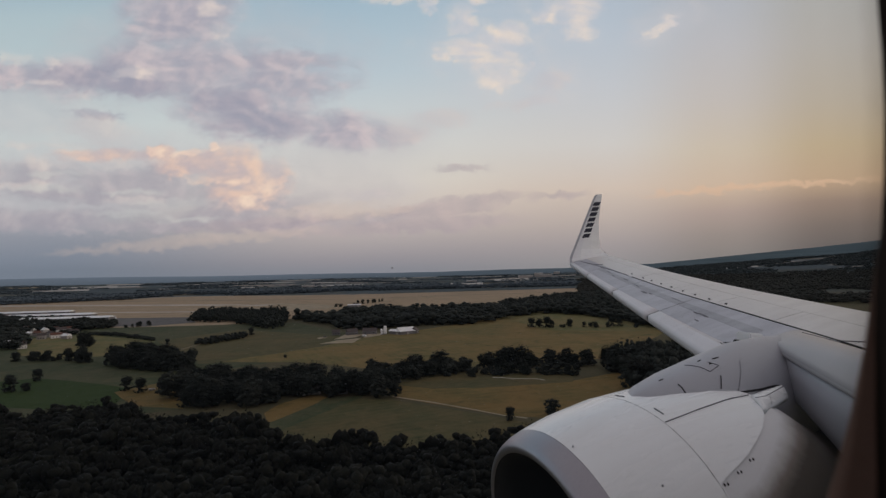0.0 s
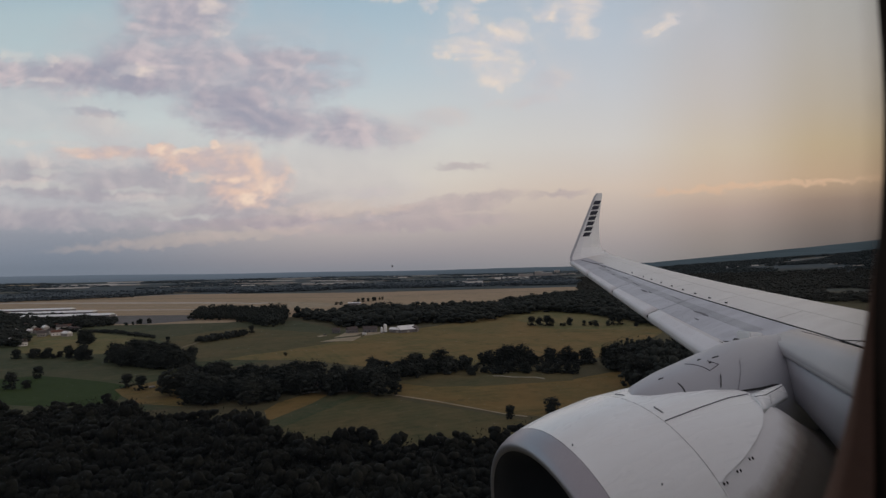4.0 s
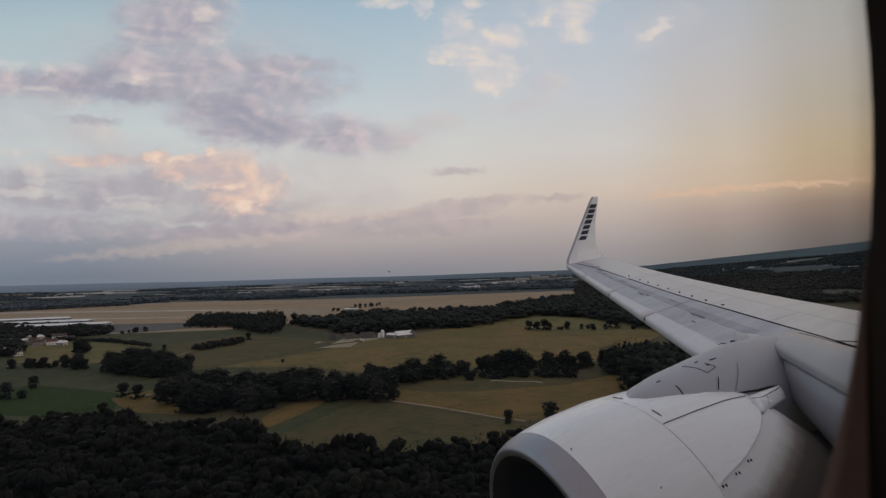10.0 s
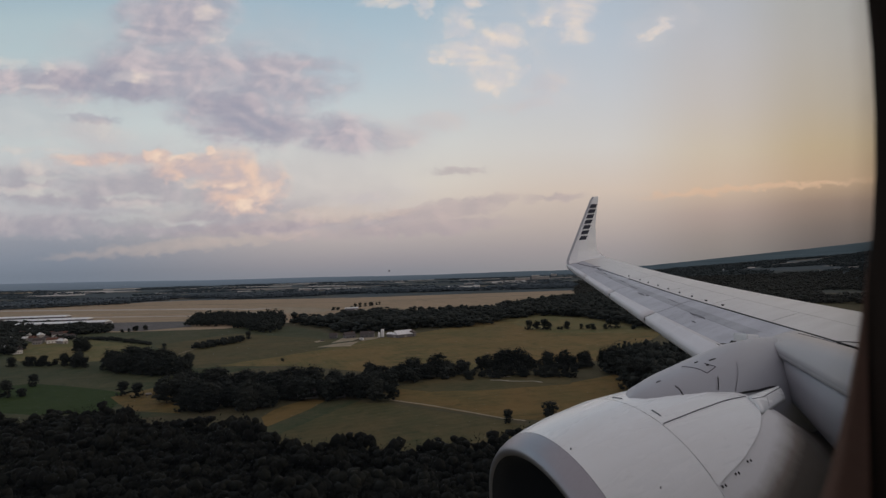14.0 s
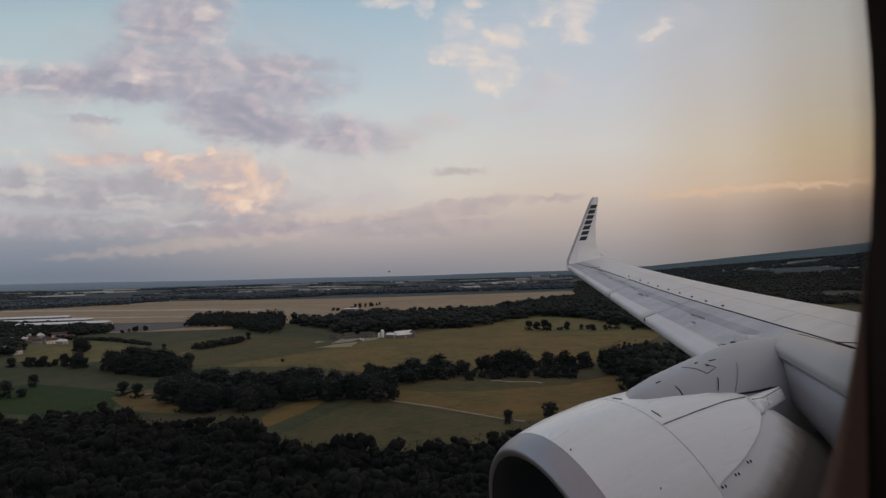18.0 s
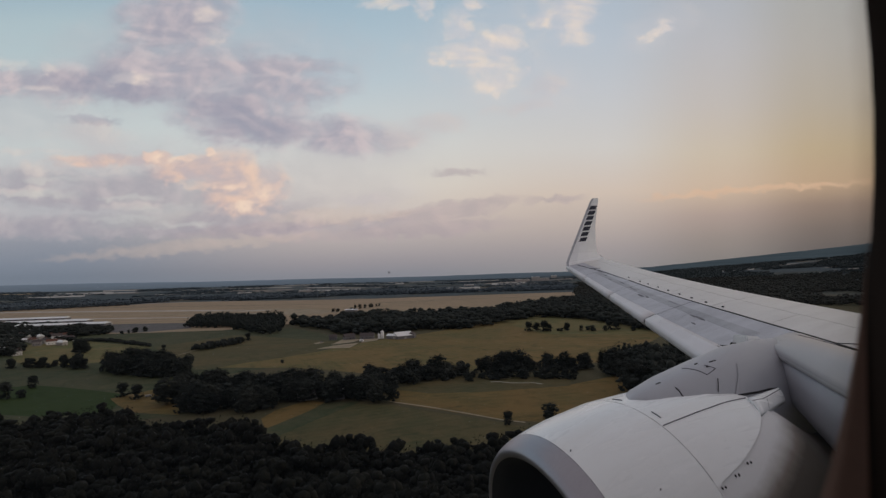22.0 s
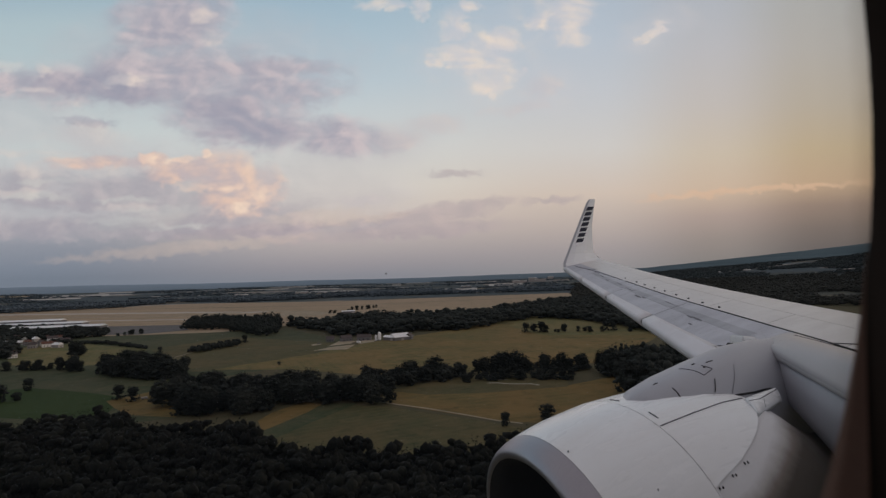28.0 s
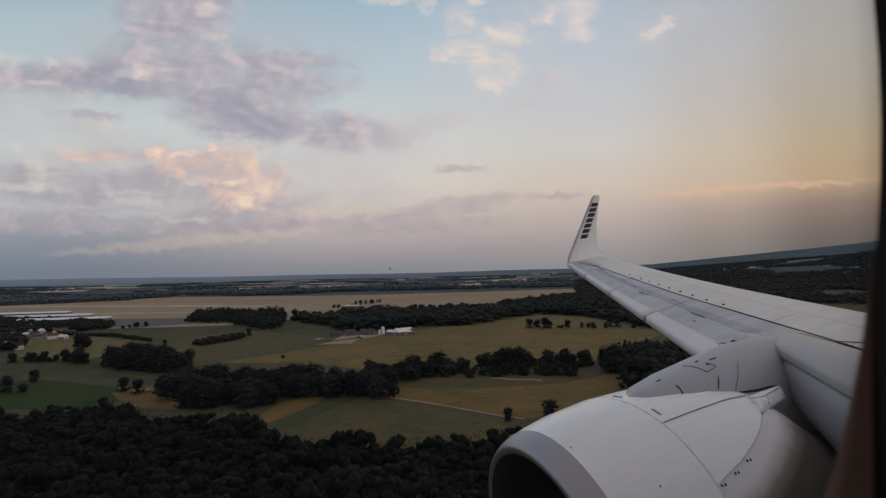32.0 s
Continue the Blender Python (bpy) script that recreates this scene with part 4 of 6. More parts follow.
def far_woods(a0, a1, r0, r1, count, seed, label, size, limit=0.1, tall=14, mat=M_HAZEWOOD):
    """Woods near the horizon: crowns in loose bands."""
    rng = np.random.default_rng(seed)
    forms = [crown_arrays(seed * 10 + k, 4, 14, 1.0, 1.0, 0.15, 1, 2.0, 0.12) for k in range(4)]
    vs, fs, n, made = [], [], 0, 0
    while made < count:
        a, r = radians(rng.uniform(a0, a1)), math.sqrt(rng.uniform(r0 * r0, r1 * r1))
        x, y = r * math.sin(a), r * math.cos(a)
        if noise.noise((x / 420, y / 200, seed)) < limit:
            continue
        v, f = forms[rng.integers(4)]
        s, h = size * rng.uniform(0.7, 1.5), tall * rng.uniform(0.8, 1.2)
        vs.append(v * np.array([s, s, h]) + np.array([x, y, rise(x, y)]))
        fs.append(f + n)
        n += len(v)
        made += 1
    return tagged(arrays("wood", np.concatenate(vs), np.concatenate(fs), mat, True), label, "forest", kind="stuff")


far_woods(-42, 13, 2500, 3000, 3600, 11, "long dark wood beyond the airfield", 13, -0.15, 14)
far_woods(-42, 14, 3200, 4750, 2000, 12, "woods towards the horizon, painted haze blue-green", 17, 0.15, 8)
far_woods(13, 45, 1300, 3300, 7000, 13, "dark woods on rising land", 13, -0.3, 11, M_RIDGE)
far_woods(14, 46, 3300, 4700, 3600, 34, "dark woods on the far ridge, tinted teal with haze", 20, -0.22, 11, M_HAZERIDGE)


# ---------------------------------------------------------------- buildings
def gable(bm, w, d, z0, z1, over=0.4):
    """A pitched roof with its ridge along x."""
    x, y = w / 2 + over, d / 2 + over
    v = [bm.verts.new(p) for p in ((-x, -y, z0), (x, -y, z0), (x, y, z0), (-x, y, z0), (-x, 0, z1), (x, 0, z1))]
    for q in ((0, 1, 5, 4), (2, 3, 4, 5), (0, 4, 3), (1, 2, 5), (0, 3, 2, 1)):
        bm.faces.new([v[i] for i in q])


def house(x, y, turn, w, d, h, roof, wall, label):
    """A village house: walls, pitched roof, chimney, door and windows."""
    home = tagged(new("house"), label, "house", "village houses")
    home.matrix_basis = pose(x, y, rise(x, y), 0, 0, turn)
    bm = bmesh.new()
    box(bm, -w / 2, w / 2, -d / 2, d / 2, -0.2, h)
    part("wall", bm, wall, home)
    bm = bmesh.new()
    gable(bm, w, d, h + 0.004, h + d * 0.42)
    top = part("roof", bm, roof, home)
    bm = bmesh.new()
    box(bm, w * 0.2, w * 0.2 + 0.7, -0.9, -0.2, h + d * 0.2, h + d * 0.42 + 0.8)
    part("chimney", bm, M_TILE, top)
    for side in (-1, 1):
        for k in range(3):
            for z in (1.0, 3.6) if h > 5 else (1.0,):
                bm = bmesh.new()
                cx = (k - 1) * w * 0.3
                box(bm, cx - 0.55, cx + 0.55, side * d / 2 - 0.03, side * d / 2 + 0.03, z, z + 1.3)
                part("window", bm, M_GLASS, home)
    bm = bmesh.new()
    box(bm, w / 2 - 0.03, w / 2 + 0.04, -0.5, 0.5, 0, 2.05)
    part("door", bm, M_BARK, home)
    return home


def hall(x, y, turn, w, d, h, label, bays=9, name="hangar", group="airfield sheds", pitch=0.12):
    """A long flat shed: panelled wall, pale roof with a rim, gates."""
    shed = tagged(new(name), label, name, group)
    shed.matrix_basis = pose(x, y, rise(x, y), 0, 0, turn)
    bm = bmesh.new()
    box(bm, -w / 2, w / 2, -d / 2, d / 2, -0.2, h)
    part("wall", bm, M_WALLGREY, shed)
    bm = bmesh.new()
    gable(bm, w, d, h + 0.004, h + d * pitch, 0.8)
    part("roof", bm, M_ROOFWHITE, shed, "pale metal roof")
    for k in range(bays):
        bm = bmesh.new()
        cx = (k - (bays - 1) / 2) * w / bays
        box(bm, cx - w / bays * 0.38, cx + w / bays * 0.38, -d / 2 - 0.06, -d / 2 + 0.03, 0, h * 0.75)
        part("gate", bm, M_WALLWHITE if k % 4 == 2 else M_WALLGREY, shed)
    return shed


for (x, y), w in (((-976.2, 1324.0), 190), ((-838.2, 1201.5), 170), ((-732.5, 1092.1), 165)):
    hall(x, y, 4, w, 26, 8, "long low airfield shed with a pale roof")
x, y = (-55.4, 737.9)
hall(x, y, 32, 22, 15, 4, "large farm barn with a pale roof", 5, "barn", "farm buildings", 0.32)
x, y = (-67.8, 736.9)
hall(x, y, -35, 16, 8, 4, "small farm shed with a pale roof", 3, "shed", "farm buildings", 0.3)
x, y = (-221.9, 1351.9)
hall(x, y, 10, 30, 14, 5, "low white shed beside the airfield", 3)


def silo(x, y, r, h):
    tower = tagged(new("silo"), "pale metal farm silo with a cone top", "silo")
    tower.location = (x, y, 0)
    bm = bmesh.new()
    rows = [[(r * math.cos(a * math.pi / 10), r * math.sin(a * math.pi / 10), z) for a in range(20)] for z in (-0.2, h)]
    sheet(bm, rows, close_cols=True)
    part("shell", bm, M_ROOFWHITE, tower)
    bm = bmesh.new()
    rows = [[(k * math.cos(a * math.pi / 10), k * math.sin(a * math.pi / 10), z) for a in range(20)] for k, z in ((r + 0.15, h), (0.15, h + r * 0.7))]
    sheet(bm, rows, close_cols=True)
    part("cap", bm, M_ROOFWHITE, tower)


silo(*(-82.6, 745.4), 2.2, 9)
silo(*(-86.4, 740.0), 1.6, 6)
for (x, y), turn, w, d, h, roof, wall, label in (
        ((-564.4, 787.7), 20, 10, 8, 5, M_TILEDARK, M_WALLWHITE, "white village house with a dark roof"),
        ((-571.3, 815.5), -30, 9, 8, 5.5, M_TILEDARK, M_WALLWHITE, "narrow white village house"),
        ((-545.3, 802.1), 10, 10, 8, 4, M_TILEDARK, M_WALLWHITE, "low white village house"),
        ((-642.3, 840.7), 0, 13, 8, 3.5, M_ROOFWHITE, M_WALLWHITE, "long low house with a pale roof"),
        ((-624.0, 842.9), 15, 9, 7, 3.5, M_ROOFWHITE, M_WALLWHITE, "small house with a pale roof"),
        ((-581.7, 853.2), 40, 13, 9, 7, M_TILEDARK, M_WALLBRIGHT, "white village house with a tall dark roof"),
        ((-668.8, 910.8), 70, 13, 9, 5, M_TILE, M_WALLWHITE, "white village house with a red roof"),
        ((-562.1, 852.0), 10, 12, 8, 4, M_TILEDARK, M_WALLBRIGHT, "white house at the village edge"),
        ((-730.9, 941.9), -2, 8.5, 7.8, 3.7, M_TILE, M_WALLWHITE, "village house with a faded red roof"),
        ((-608.6, 792.5), -38, 10.0, 8.8, 4.8, M_TILEDARK, M_WALLBRIGHT, "white village house with a dark roof"),
        ((-568.4, 752.8), -12, 10.6, 7.7, 4.8, M_TILEDARK, M_WALLBRIGHT, "white village house with a dark roof"),
        ((-689.8, 921.9), -7, 9.1, 8.9, 4.9, M_TILEDARK, M_WALLBRIGHT, "white village house with a dark roof"),
        ((-651.5, 887.3), -6, 9.0, 7.6, 4.5, M_ROOFWHITE, M_WALLWHITE, "low house with a pale roof among gardens"),
        ((-722.7, 993.6), -29, 12.2, 7.7, 4.1, M_ROOFWHITE, M_WALLWHITE, "low house with a pale roof among gardens"),
        ((-601.2, 830.0), -18, 9.2, 7.6, 5.1, M_TILE, M_WALLWHITE, "village house with a faded red roof"),
        ((-625.3, 880.1), -40, 12.5, 8.1, 5.0, M_ROOFWHITE, M_WALLWHITE, "low house with a pale roof among gardens"),
        ((-671.9, 951.0), 12, 10.1, 7.6, 4.2, M_TILE, M_WALLWHITE, "village house with a faded red roof"),
        ((-633.2, 914.2), -1, 9.3, 8.6, 3.5, M_TILE, M_WALLWHITE, "village house with a faded red roof"),
        ((-550.4, 797.0), 40, 13.0, 8.0, 4.6, M_TILE, M_WALLBRIGHT, "white village house with a red tiled roof"),
        ((-528.1, 784.9), -22, 13.0, 7.4, 4.1, M_ROOFWHITE, M_WALLWHITE, "low house with a pale roof among gardens"),
        ((-608.6, 907.2), 41, 11.2, 7.6, 4.0, M_TILE, M_WALLWHITE, "village house with a faded red roof"),
        ((-549.9, 710.6), 41, 10.8, 8.8, 3.6, M_ROOFWHITE, M_WALLWHITE, "low house with a pale roof among gardens"),
        ((-513.4, 682.7), 50, 9.1, 8.5, 4.5, M_TILEDARK, M_WALLBRIGHT, "white village house with a dark roof"),
        ((-93.5, 383.8), 25, 12, 8, 4, M_TILEDARK, M_WALLWHITE, "white house half hidden among trees"),
        ((-100.8, 387.1), -40, 10, 7, 4, M_TILEDARK, M_WALLWHITE, "small white house among trees"),
        ((-73.3, 383.0), 15, 9, 7, 3.5, M_ROOFWHITE, M_WALLGREY, "shed with a pale roof among trees"),
        ((-146.9, 745.7), 5, 10, 7, 4, M_TILEDARK, M_WALLGREY, "farmhouse with a dark roof"),
        ((-102.9, 748.0), 0, 18, 9, 4, M_TILEDARK, M_WALLGREY, "dark farm building by the yard"),
        ((-126.0, 744.4), 30, 14, 9, 4, M_TILEDARK, M_WALLGREY, "farm building with a dark roof"),
        ((-44.1, 743.7), 80, 12, 9, 4, M_TILEDARK, M_WALLGREY, "dark lean-to beside a barn")):
    house(x, y, turn, w, d, h, roof, wall, label)

for row in ((524, 3784, 99, 15), (625, 3870, 55, 27), (670, 3822, 77, 19), (838, 4330, 44, 18), (-795, 3249, 73, 10), (11, 2960, 41, 9), (152, 3467, 62, 7), (-669, 3614, 81, 7)):
    x, y, w, h = row
    plant_hall = tagged(new("factory"), "distant white factory hall", "factory", "distant factory halls")
    plant_hall.matrix_basis = pose(x, y, rise(x, y), 0, 0, -math.degrees(math.atan2(x, y)))
    bm = bmesh.new()
    box(bm, -w / 2, w / 2, -15, 15, -3, h)
    part("wall", bm, M_WALLWHITE, plant_hall)
    bm = bmesh.new()
    box(bm, -w / 2 - 0.5, w / 2 + 0.5, -15.5, 15.5, h + 0.004, h + 1.2)
    part("roof", bm, M_ROOFWHITE, plant_hall)

# a small dark flying speck far off over the fields, given a balloon's shape
balloon = tagged(new("hot_air_balloon"), "small dark flying speck shaped as a hot-air balloon", "balloon")
balloon.location = (-287, 2986, 98)
balloon.scale = (0.5, 0.5, 0.5)
bm = bmesh.new()
rows = [[(r * math.cos(a * math.pi / 10), r * math.sin(a * math.pi / 10), z) for a in range(20)] for r, z in ((1.4, 0), (3.5, 3), (6.3, 7), (7.6, 11), (6.9, 15), (4.4, 18), (0.3, 19.2))]
sheet(bm, rows, close_cols=True)
part("envelope", bm, M_BALLOON, balloon, smooth_shade=True)
bm = bmesh.new()
box(bm, -0.9, 0.9, -0.7, 0.7, -4.2, -3.0)
part("basket", bm, M_BARK, balloon)
for sx in (-0.8, 0.8):
    bm = bmesh.new()
    box(bm, sx - 0.05, sx + 0.05, -0.05, 0.05, -3.0, 0.2)
    part("rope", bm, M_BARK, balloon)


def vehicle(x, y, turn, l, w, h, mat, label):
    """A small van or car: body, cab glass, four wheels."""
    car = tagged(new("vehicle"), label, "vehicle")
    car.matrix_basis = pose(x, y, rise(x, y), 0, 0, turn)
    bm = bmesh.new()
    v = box(bm, -l / 2, l / 2, -w / 2, w / 2, 0.35, h)
    for p in v:
        if p.co.z > 1 and p.co.x > 0:
            p.co.x -= l * 0.16
    bmesh.ops.bevel(bm, geom=list(bm.edges), offset=0.12, segments=2, affect="EDGES")
    body = part("body", bm, mat, car)
    bm = bmesh.new()
    box(bm, l * 0.12, l * 0.26, -w / 2 - 0.02, w / 2 + 0.02, h * 0.62, h * 0.9)
    part("window", bm, M_GLASS, body)
    for sx in (-0.3, 0.3):
        for sy in (-1, 1):
            bm = bmesh.new()
            bmesh.ops.create_cone(bm, cap_ends=True, segments=14, radius1=0.34, radius2=0.34, depth=0.22, matrix=Matrix.Translation((sx * l, sy * w / 2, 0.36)) @ Matrix.Rotation(math.pi / 2, 4, "X"))
            part("wheel", bm, M_SEAL, car)


vehicle(*(-684.6, 1163.5), 5, 9.0, 2.4, 3.0, M_ROOFWHITE, "white airport van parked on the apron")
vehicle(*(-212.8, 407.8), 30, 4.4, 1.8, 1.5, M_WALLWHITE, "pale car parked in a pasture")
vehicle(*(-105.8, 717.2), -20, 5.5, 2.2, 2.4, M_ROOFWHITE, "white van parked in a farmyard")
vehicle(*(-155.8, 718.3), 15, 4.4, 1.8, 1.5, M_WALLGREY, "grey car parked in a farmyard")


# ---------------------------------------------------------------- further along the flight: village, road junction, car park
field("field", [(-771.3, 37.2), (-695.9, 42.7), (-609.8, -3.5), (-575.1, 1.3), (-572.5, 105.4), (-598.1, 185.9), (-665.7, 151.3), (-725.1, 47.2)], M_OCHRE, "rusty stubble meadow beside a village", 4)
field("field", [(-711.4, 222.8), (-698.6, 322.2), (-641.9, 317.8), (-636.7, 246.7), (-679.1, 215.4)], M_MEADOW, "pale green pasture behind village trees", 3)
field("field", [(-1022.6, 223.6), (-1087.4, 342.7), (-1239.5, 701.0), (-1094.9, 660.8), (-969.0, 428.7), (-931.2, 282.0), (-935.9, 180.5)], M_YELLOW, "mown hay field with pale swaths", 2)
field("field", [(-992.3, 170.6), (-931.9, 173.8), (-919.6, 258.1), (-777.9, 55.3), (-780.8, -10.4), (-858.4, 49.9)], M_OLIVE, "rough brown verge beside a road", 2)
field("field", [(-947.1, 81.2), (-826.0, -4.8), (-761.0, -54.1), (-699.0, -69.1), (-618.7, -81.3), (-619.5, -88.5), (-710.4, -79.5), (-751.3, -75.4), (-790.9, -46.3), (-869.5, 0.7)], M_MEADOW, "grass bank below a long wall", 2)
field("field", [(-798.0, -114.5), (-784.3, -86.4), (-759.5, -95.2), (-712.3, -143.2), (-759.7, -163.5)], M_RUST, "dry brown grass in a road fork", 3)
field("field", [(-865.5, -28.1), (-824.9, -42.5), (-801.4, -70.5), (-825.7, -79.1)], M_OLIVE, "rough grass beside a road", 2)
M_ASPHALT = crop("grey_asphalt", (0.055, 0.054, 0.055), (0.065, 0.063, 0.062), (0.08, 0.077, 0.074), 0, 30, 0.05, 0.03)
field("pavement", [(-706.8, -88.3), (-701.8, -81.8), (-681.0, -90.8), (-636.4, -121.7), (-631.8, -134.8), (-642.3, -140.4), (-690.8, -148.5)], M_TARMAC, "busy paved car park", 0.3, "car park")
road_main = strip("road", [(-916.2, 19.8), (-862.8, -8.6), (-816.7, -38.7), (-779.4, -64.8), (-749.3, -89.7), (-723.5, -115.4), (-704.2, -137.8)], 9.0, M_ASPHALT, "two-lane grey asphalt road", "road")
strip("road", [(-774.6, -66.9), (-773.3, -44.5), (-774.5, -11.2), (-775.3, 25.3), (-775.9, 55.0), (-782.2, 107.1), (-798.2, 178.1)], 7.0, M_ASPHALT, "grey asphalt side road into a village", "road")
strip("road", [(-779.6, -68.8), (-791.3, -75.2), (-803.5, -81.2), (-813.7, -102.3)], 7.0, M_ASPHALT, "grey asphalt side road", "road")
strip("road", [(-1004.7, 138.4), (-1003.4, 172.6), (-1067.5, 291.3), (-1173.9, 525.7), (-1312.8, 845.2)], 8.0, M_ASPHALT, "grey asphalt road beside a hay field", "road")


def lane_marks(line, gap=9.0):
    """White dashes along the middle of a road."""
    bm = bmesh.new()
    LAYER[0] += 0.006
    for (x0, y0), (x1, y1) in zip(line, line[1:]):
        n = max(1, int(math.hypot(x1 - x0, y1 - y0) / gap))
        d = Vector((x1 - x0, y1 - y0)).normalized()
        for i in range(n):
            x, y = lerp(x0, x1, (i + 0.5) / n), lerp(y0, y1, (i + 0.5) / n)
            q = [(x + d.x * s * 2 - d.y * w, y + d.y * s * 2 + d.x * w, LAYER[0]) for s, w in ((-1, -0.09), (1, -0.09), (1, 0.09), (-1, 0.09))]
            bm.faces.new([bm.verts.new(p) for p in q])
    tagged(mesh_object("lane_marking", bm, M_ROOFWHITE), "dashed white lane marking on asphalt", "road marking", kind="stuff")


lane_marks([(-916.2, 19.8), (-862.8, -8.6), (-816.7, -38.7), (-779.4, -64.8), (-749.3, -89.7), (-723.5, -115.4), (-704.2, -137.8)])


def long_wall(line, height, label):
    """A tall concrete wall of upright panels between posts."""
    wall = tagged(new("wall_roadside"), label, "wall", kind="structure")
    pieces = {}
    for (x0, y0), (x1, y1) in zip(line, line[1:]):
        length = math.hypot(x1 - x0, y1 - y0)
        n = max(1, int(length / 8))
        a = math.degrees(math.atan2(y1 - y0, x1 - x0))
        for i in range(n):
            k = (i + 0.5) / n
            for name, half, deep, tall, at in (("panel", length / n / 2 - 0.12, 0.15, height, k), ("post", 0.14, 0.25, height + 0.25, (i + 1) / n)):
                key = (name, round(half, 2))
                if key not in pieces:
                    bm = bmesh.new()
                    box(bm, -half, half, -deep, deep, -0.3, tall)
                    ob = part(name, bm, M_CONCRETE if name == "panel" else M_WALLGREY, wall)
                    pieces[key] = ob.data
                else:
                    ob = new(name, pieces[key])
                    ob.parent = wall
                ob.matrix_basis = pose(lerp(x0, x1, at), lerp(y0, y1, at), 0, 0, 0, a)


long_wall([(-947.9, 95.2), (-886.5, 49.0), (-833.3, 13.0), (-782.7, -25.1), (-761.5, -38.0)], 4.5, "long pale concrete wall beside a road")
long_wall([(-748.0, -41.5), (-727.3, -47.7), (-702.1, -55.1), (-671.0, -61.2), (-629.0, -64.9), (-591.9, -62.9)], 4.5, "long pale concrete wall below a meadow")
# guard rail of the road where it passes the wall
for side in (-4.4, 4.4):
    rail = tagged(new("guard_rail"), "pale metal guard rail beside a road", "guard rail", "road guard rails")
    (x0, y0), (x1, y1) = (-773.4, -17.2), (-774.9, 32.9)
    a = math.atan2(y1 - y0, x1 - x0)
    rail.matrix_basis = pose(x0 - math.sin(a) * side, y0 + math.cos(a) * side, 0, 0, 0, math.degrees(a))
    length = math.hypot(x1 - x0, y1 - y0)
    bm = bmesh.new()
    box(bm, 0, length, -0.06, 0.06, 0.6, 0.95)
    part("beam", bm, M_ROOFWHITE, rail)
    for i in range(int(length / 4)):
        bm = bmesh.new()
        box(bm, i * 4 + 1, i * 4 + 1.12, -0.05, 0.05, -0.1, 0.61)
        part("post", bm, M_WALLGREY, rail)

x, y = (-1547.7, 922.4)
hall(x, y, -8, 150, 80, 24, "huge pale grey aircraft hangar", 6)
x, y = (-1524.0, 977.5)
hall(x, y, -8, 60, 30, 9, "low white annexe of a hangar", 7, "annexe")
x, y = (-835.7, -11.9)
hall(x, y, -38, 22, 9, 3.6, "low cream pump house beside a wall", 4, "pump_house", "roadside buildings")


def office(x, y, turn):
    """A dark office block with a set-back white upper floor."""
    block = tagged(new("office_building"), "dark office block with a white upper storey", "office")
    block.matrix_basis = pose(x, y, 0, 0, 0, turn)
    bm = bmesh.new()
    box(bm, -32, 32, -10, 10, -0.2, 11)
    part("wall", bm, M_WALLGREY, block, "dark panelled walls")
    bm = bmesh.new()
    box(bm, -14, 20, -7, 7, 11.004, 17)
    upper = part("upper_storey", bm, M_WALLWHITE, block, "white upper storey")
    bm = bmesh.new()
    box(bm, -15, 21, -8, 8, 17.004, 17.6)
    part("roof", bm, M_ROOFWHITE, block)
    for k in range(12):
        for z in (1.2, 4.6, 8.0):
            bm = bmesh.new()
            box(bm, -30 + k * 5, -27 + k * 5, -10.05, -9.95, z, z + 1.8)
            part("window", bm, M_GLASS, block)
    for k in range(7):
        bm = bmesh.new()
        box(bm, -12.5 + k * 4.6, -9.5 + k * 4.6, -7.05, -6.95, 12.5, 15)
        part("window", bm, M_GLASS, upper)


office(*(-1186.4, 705.2), -6)
RED, DARK = (M_TILE, "white village house with a red tiled roof"), (M_TILEDARK, "white village house with a dark roof")
for (x, y), turn, w, d, h, (roof, label) in (
        ((-847.6, 275.6), 20, 12, 9, 4, RED), ((-822.5, 213.6), -20, 13, 9, 4, DARK), ((-802.3, 243.7), 10, 17, 9, 4.5, RED), ((-779.5, 180.7), 12, 16, 8, 4, RED),
        ((-795.3, 305.5), -5, 14, 9, 4.5, RED), ((-754.3, 195.5), 60, 12, 9, 6, DARK), ((-785.7, 395.6), 10, 18, 10, 5, RED), ((-751.9, 309.6), 15, 18, 9, 5, RED),
        ((-725.8, 313.3), -10, 22, 12, 6, DARK), ((-743.0, 488.6), 5, 16, 9, 5, RED), ((-718.3, 463.4), 0, 14, 9, 5, RED), ((-704.5, 484.2), 20, 11, 9, 6, RED),
        ((-771.9, 107.6), 35, 12, 7, 4, DARK), ((-739.9, 49.5), -60, 16, 9, 4.5, RED), ((-763.2, 49.5), 5, 18, 8, 3.6, RED), ((-724.9, 38.6), 12, 14, 9, 3.6, DARK),
        ((-741.5, 29.7), 30, 7, 6, 3, DARK), ((-1171.6, 1091.0), 5, 16, 10, 7, DARK), ((-1310.0, 1378.7), 20, 12, 9, 6, DARK), ((-946.3, 830.4), 30, 12, 9, 5, DARK),
        ((-881.1, 817.4), -15, 12, 9, 6, DARK), ((-1016.8, 932.9), 0, 11, 9, 5, RED), ((-824.8, 126.7), 0, 8, 6, 3, DARK), ((-680.8, 584.2), 10, 14, 9, 5, RED)):
    house(x, y, turn, w, d, h, roof, M_WALLWHITE, label)

# trees round the village, along the wall and by the car park


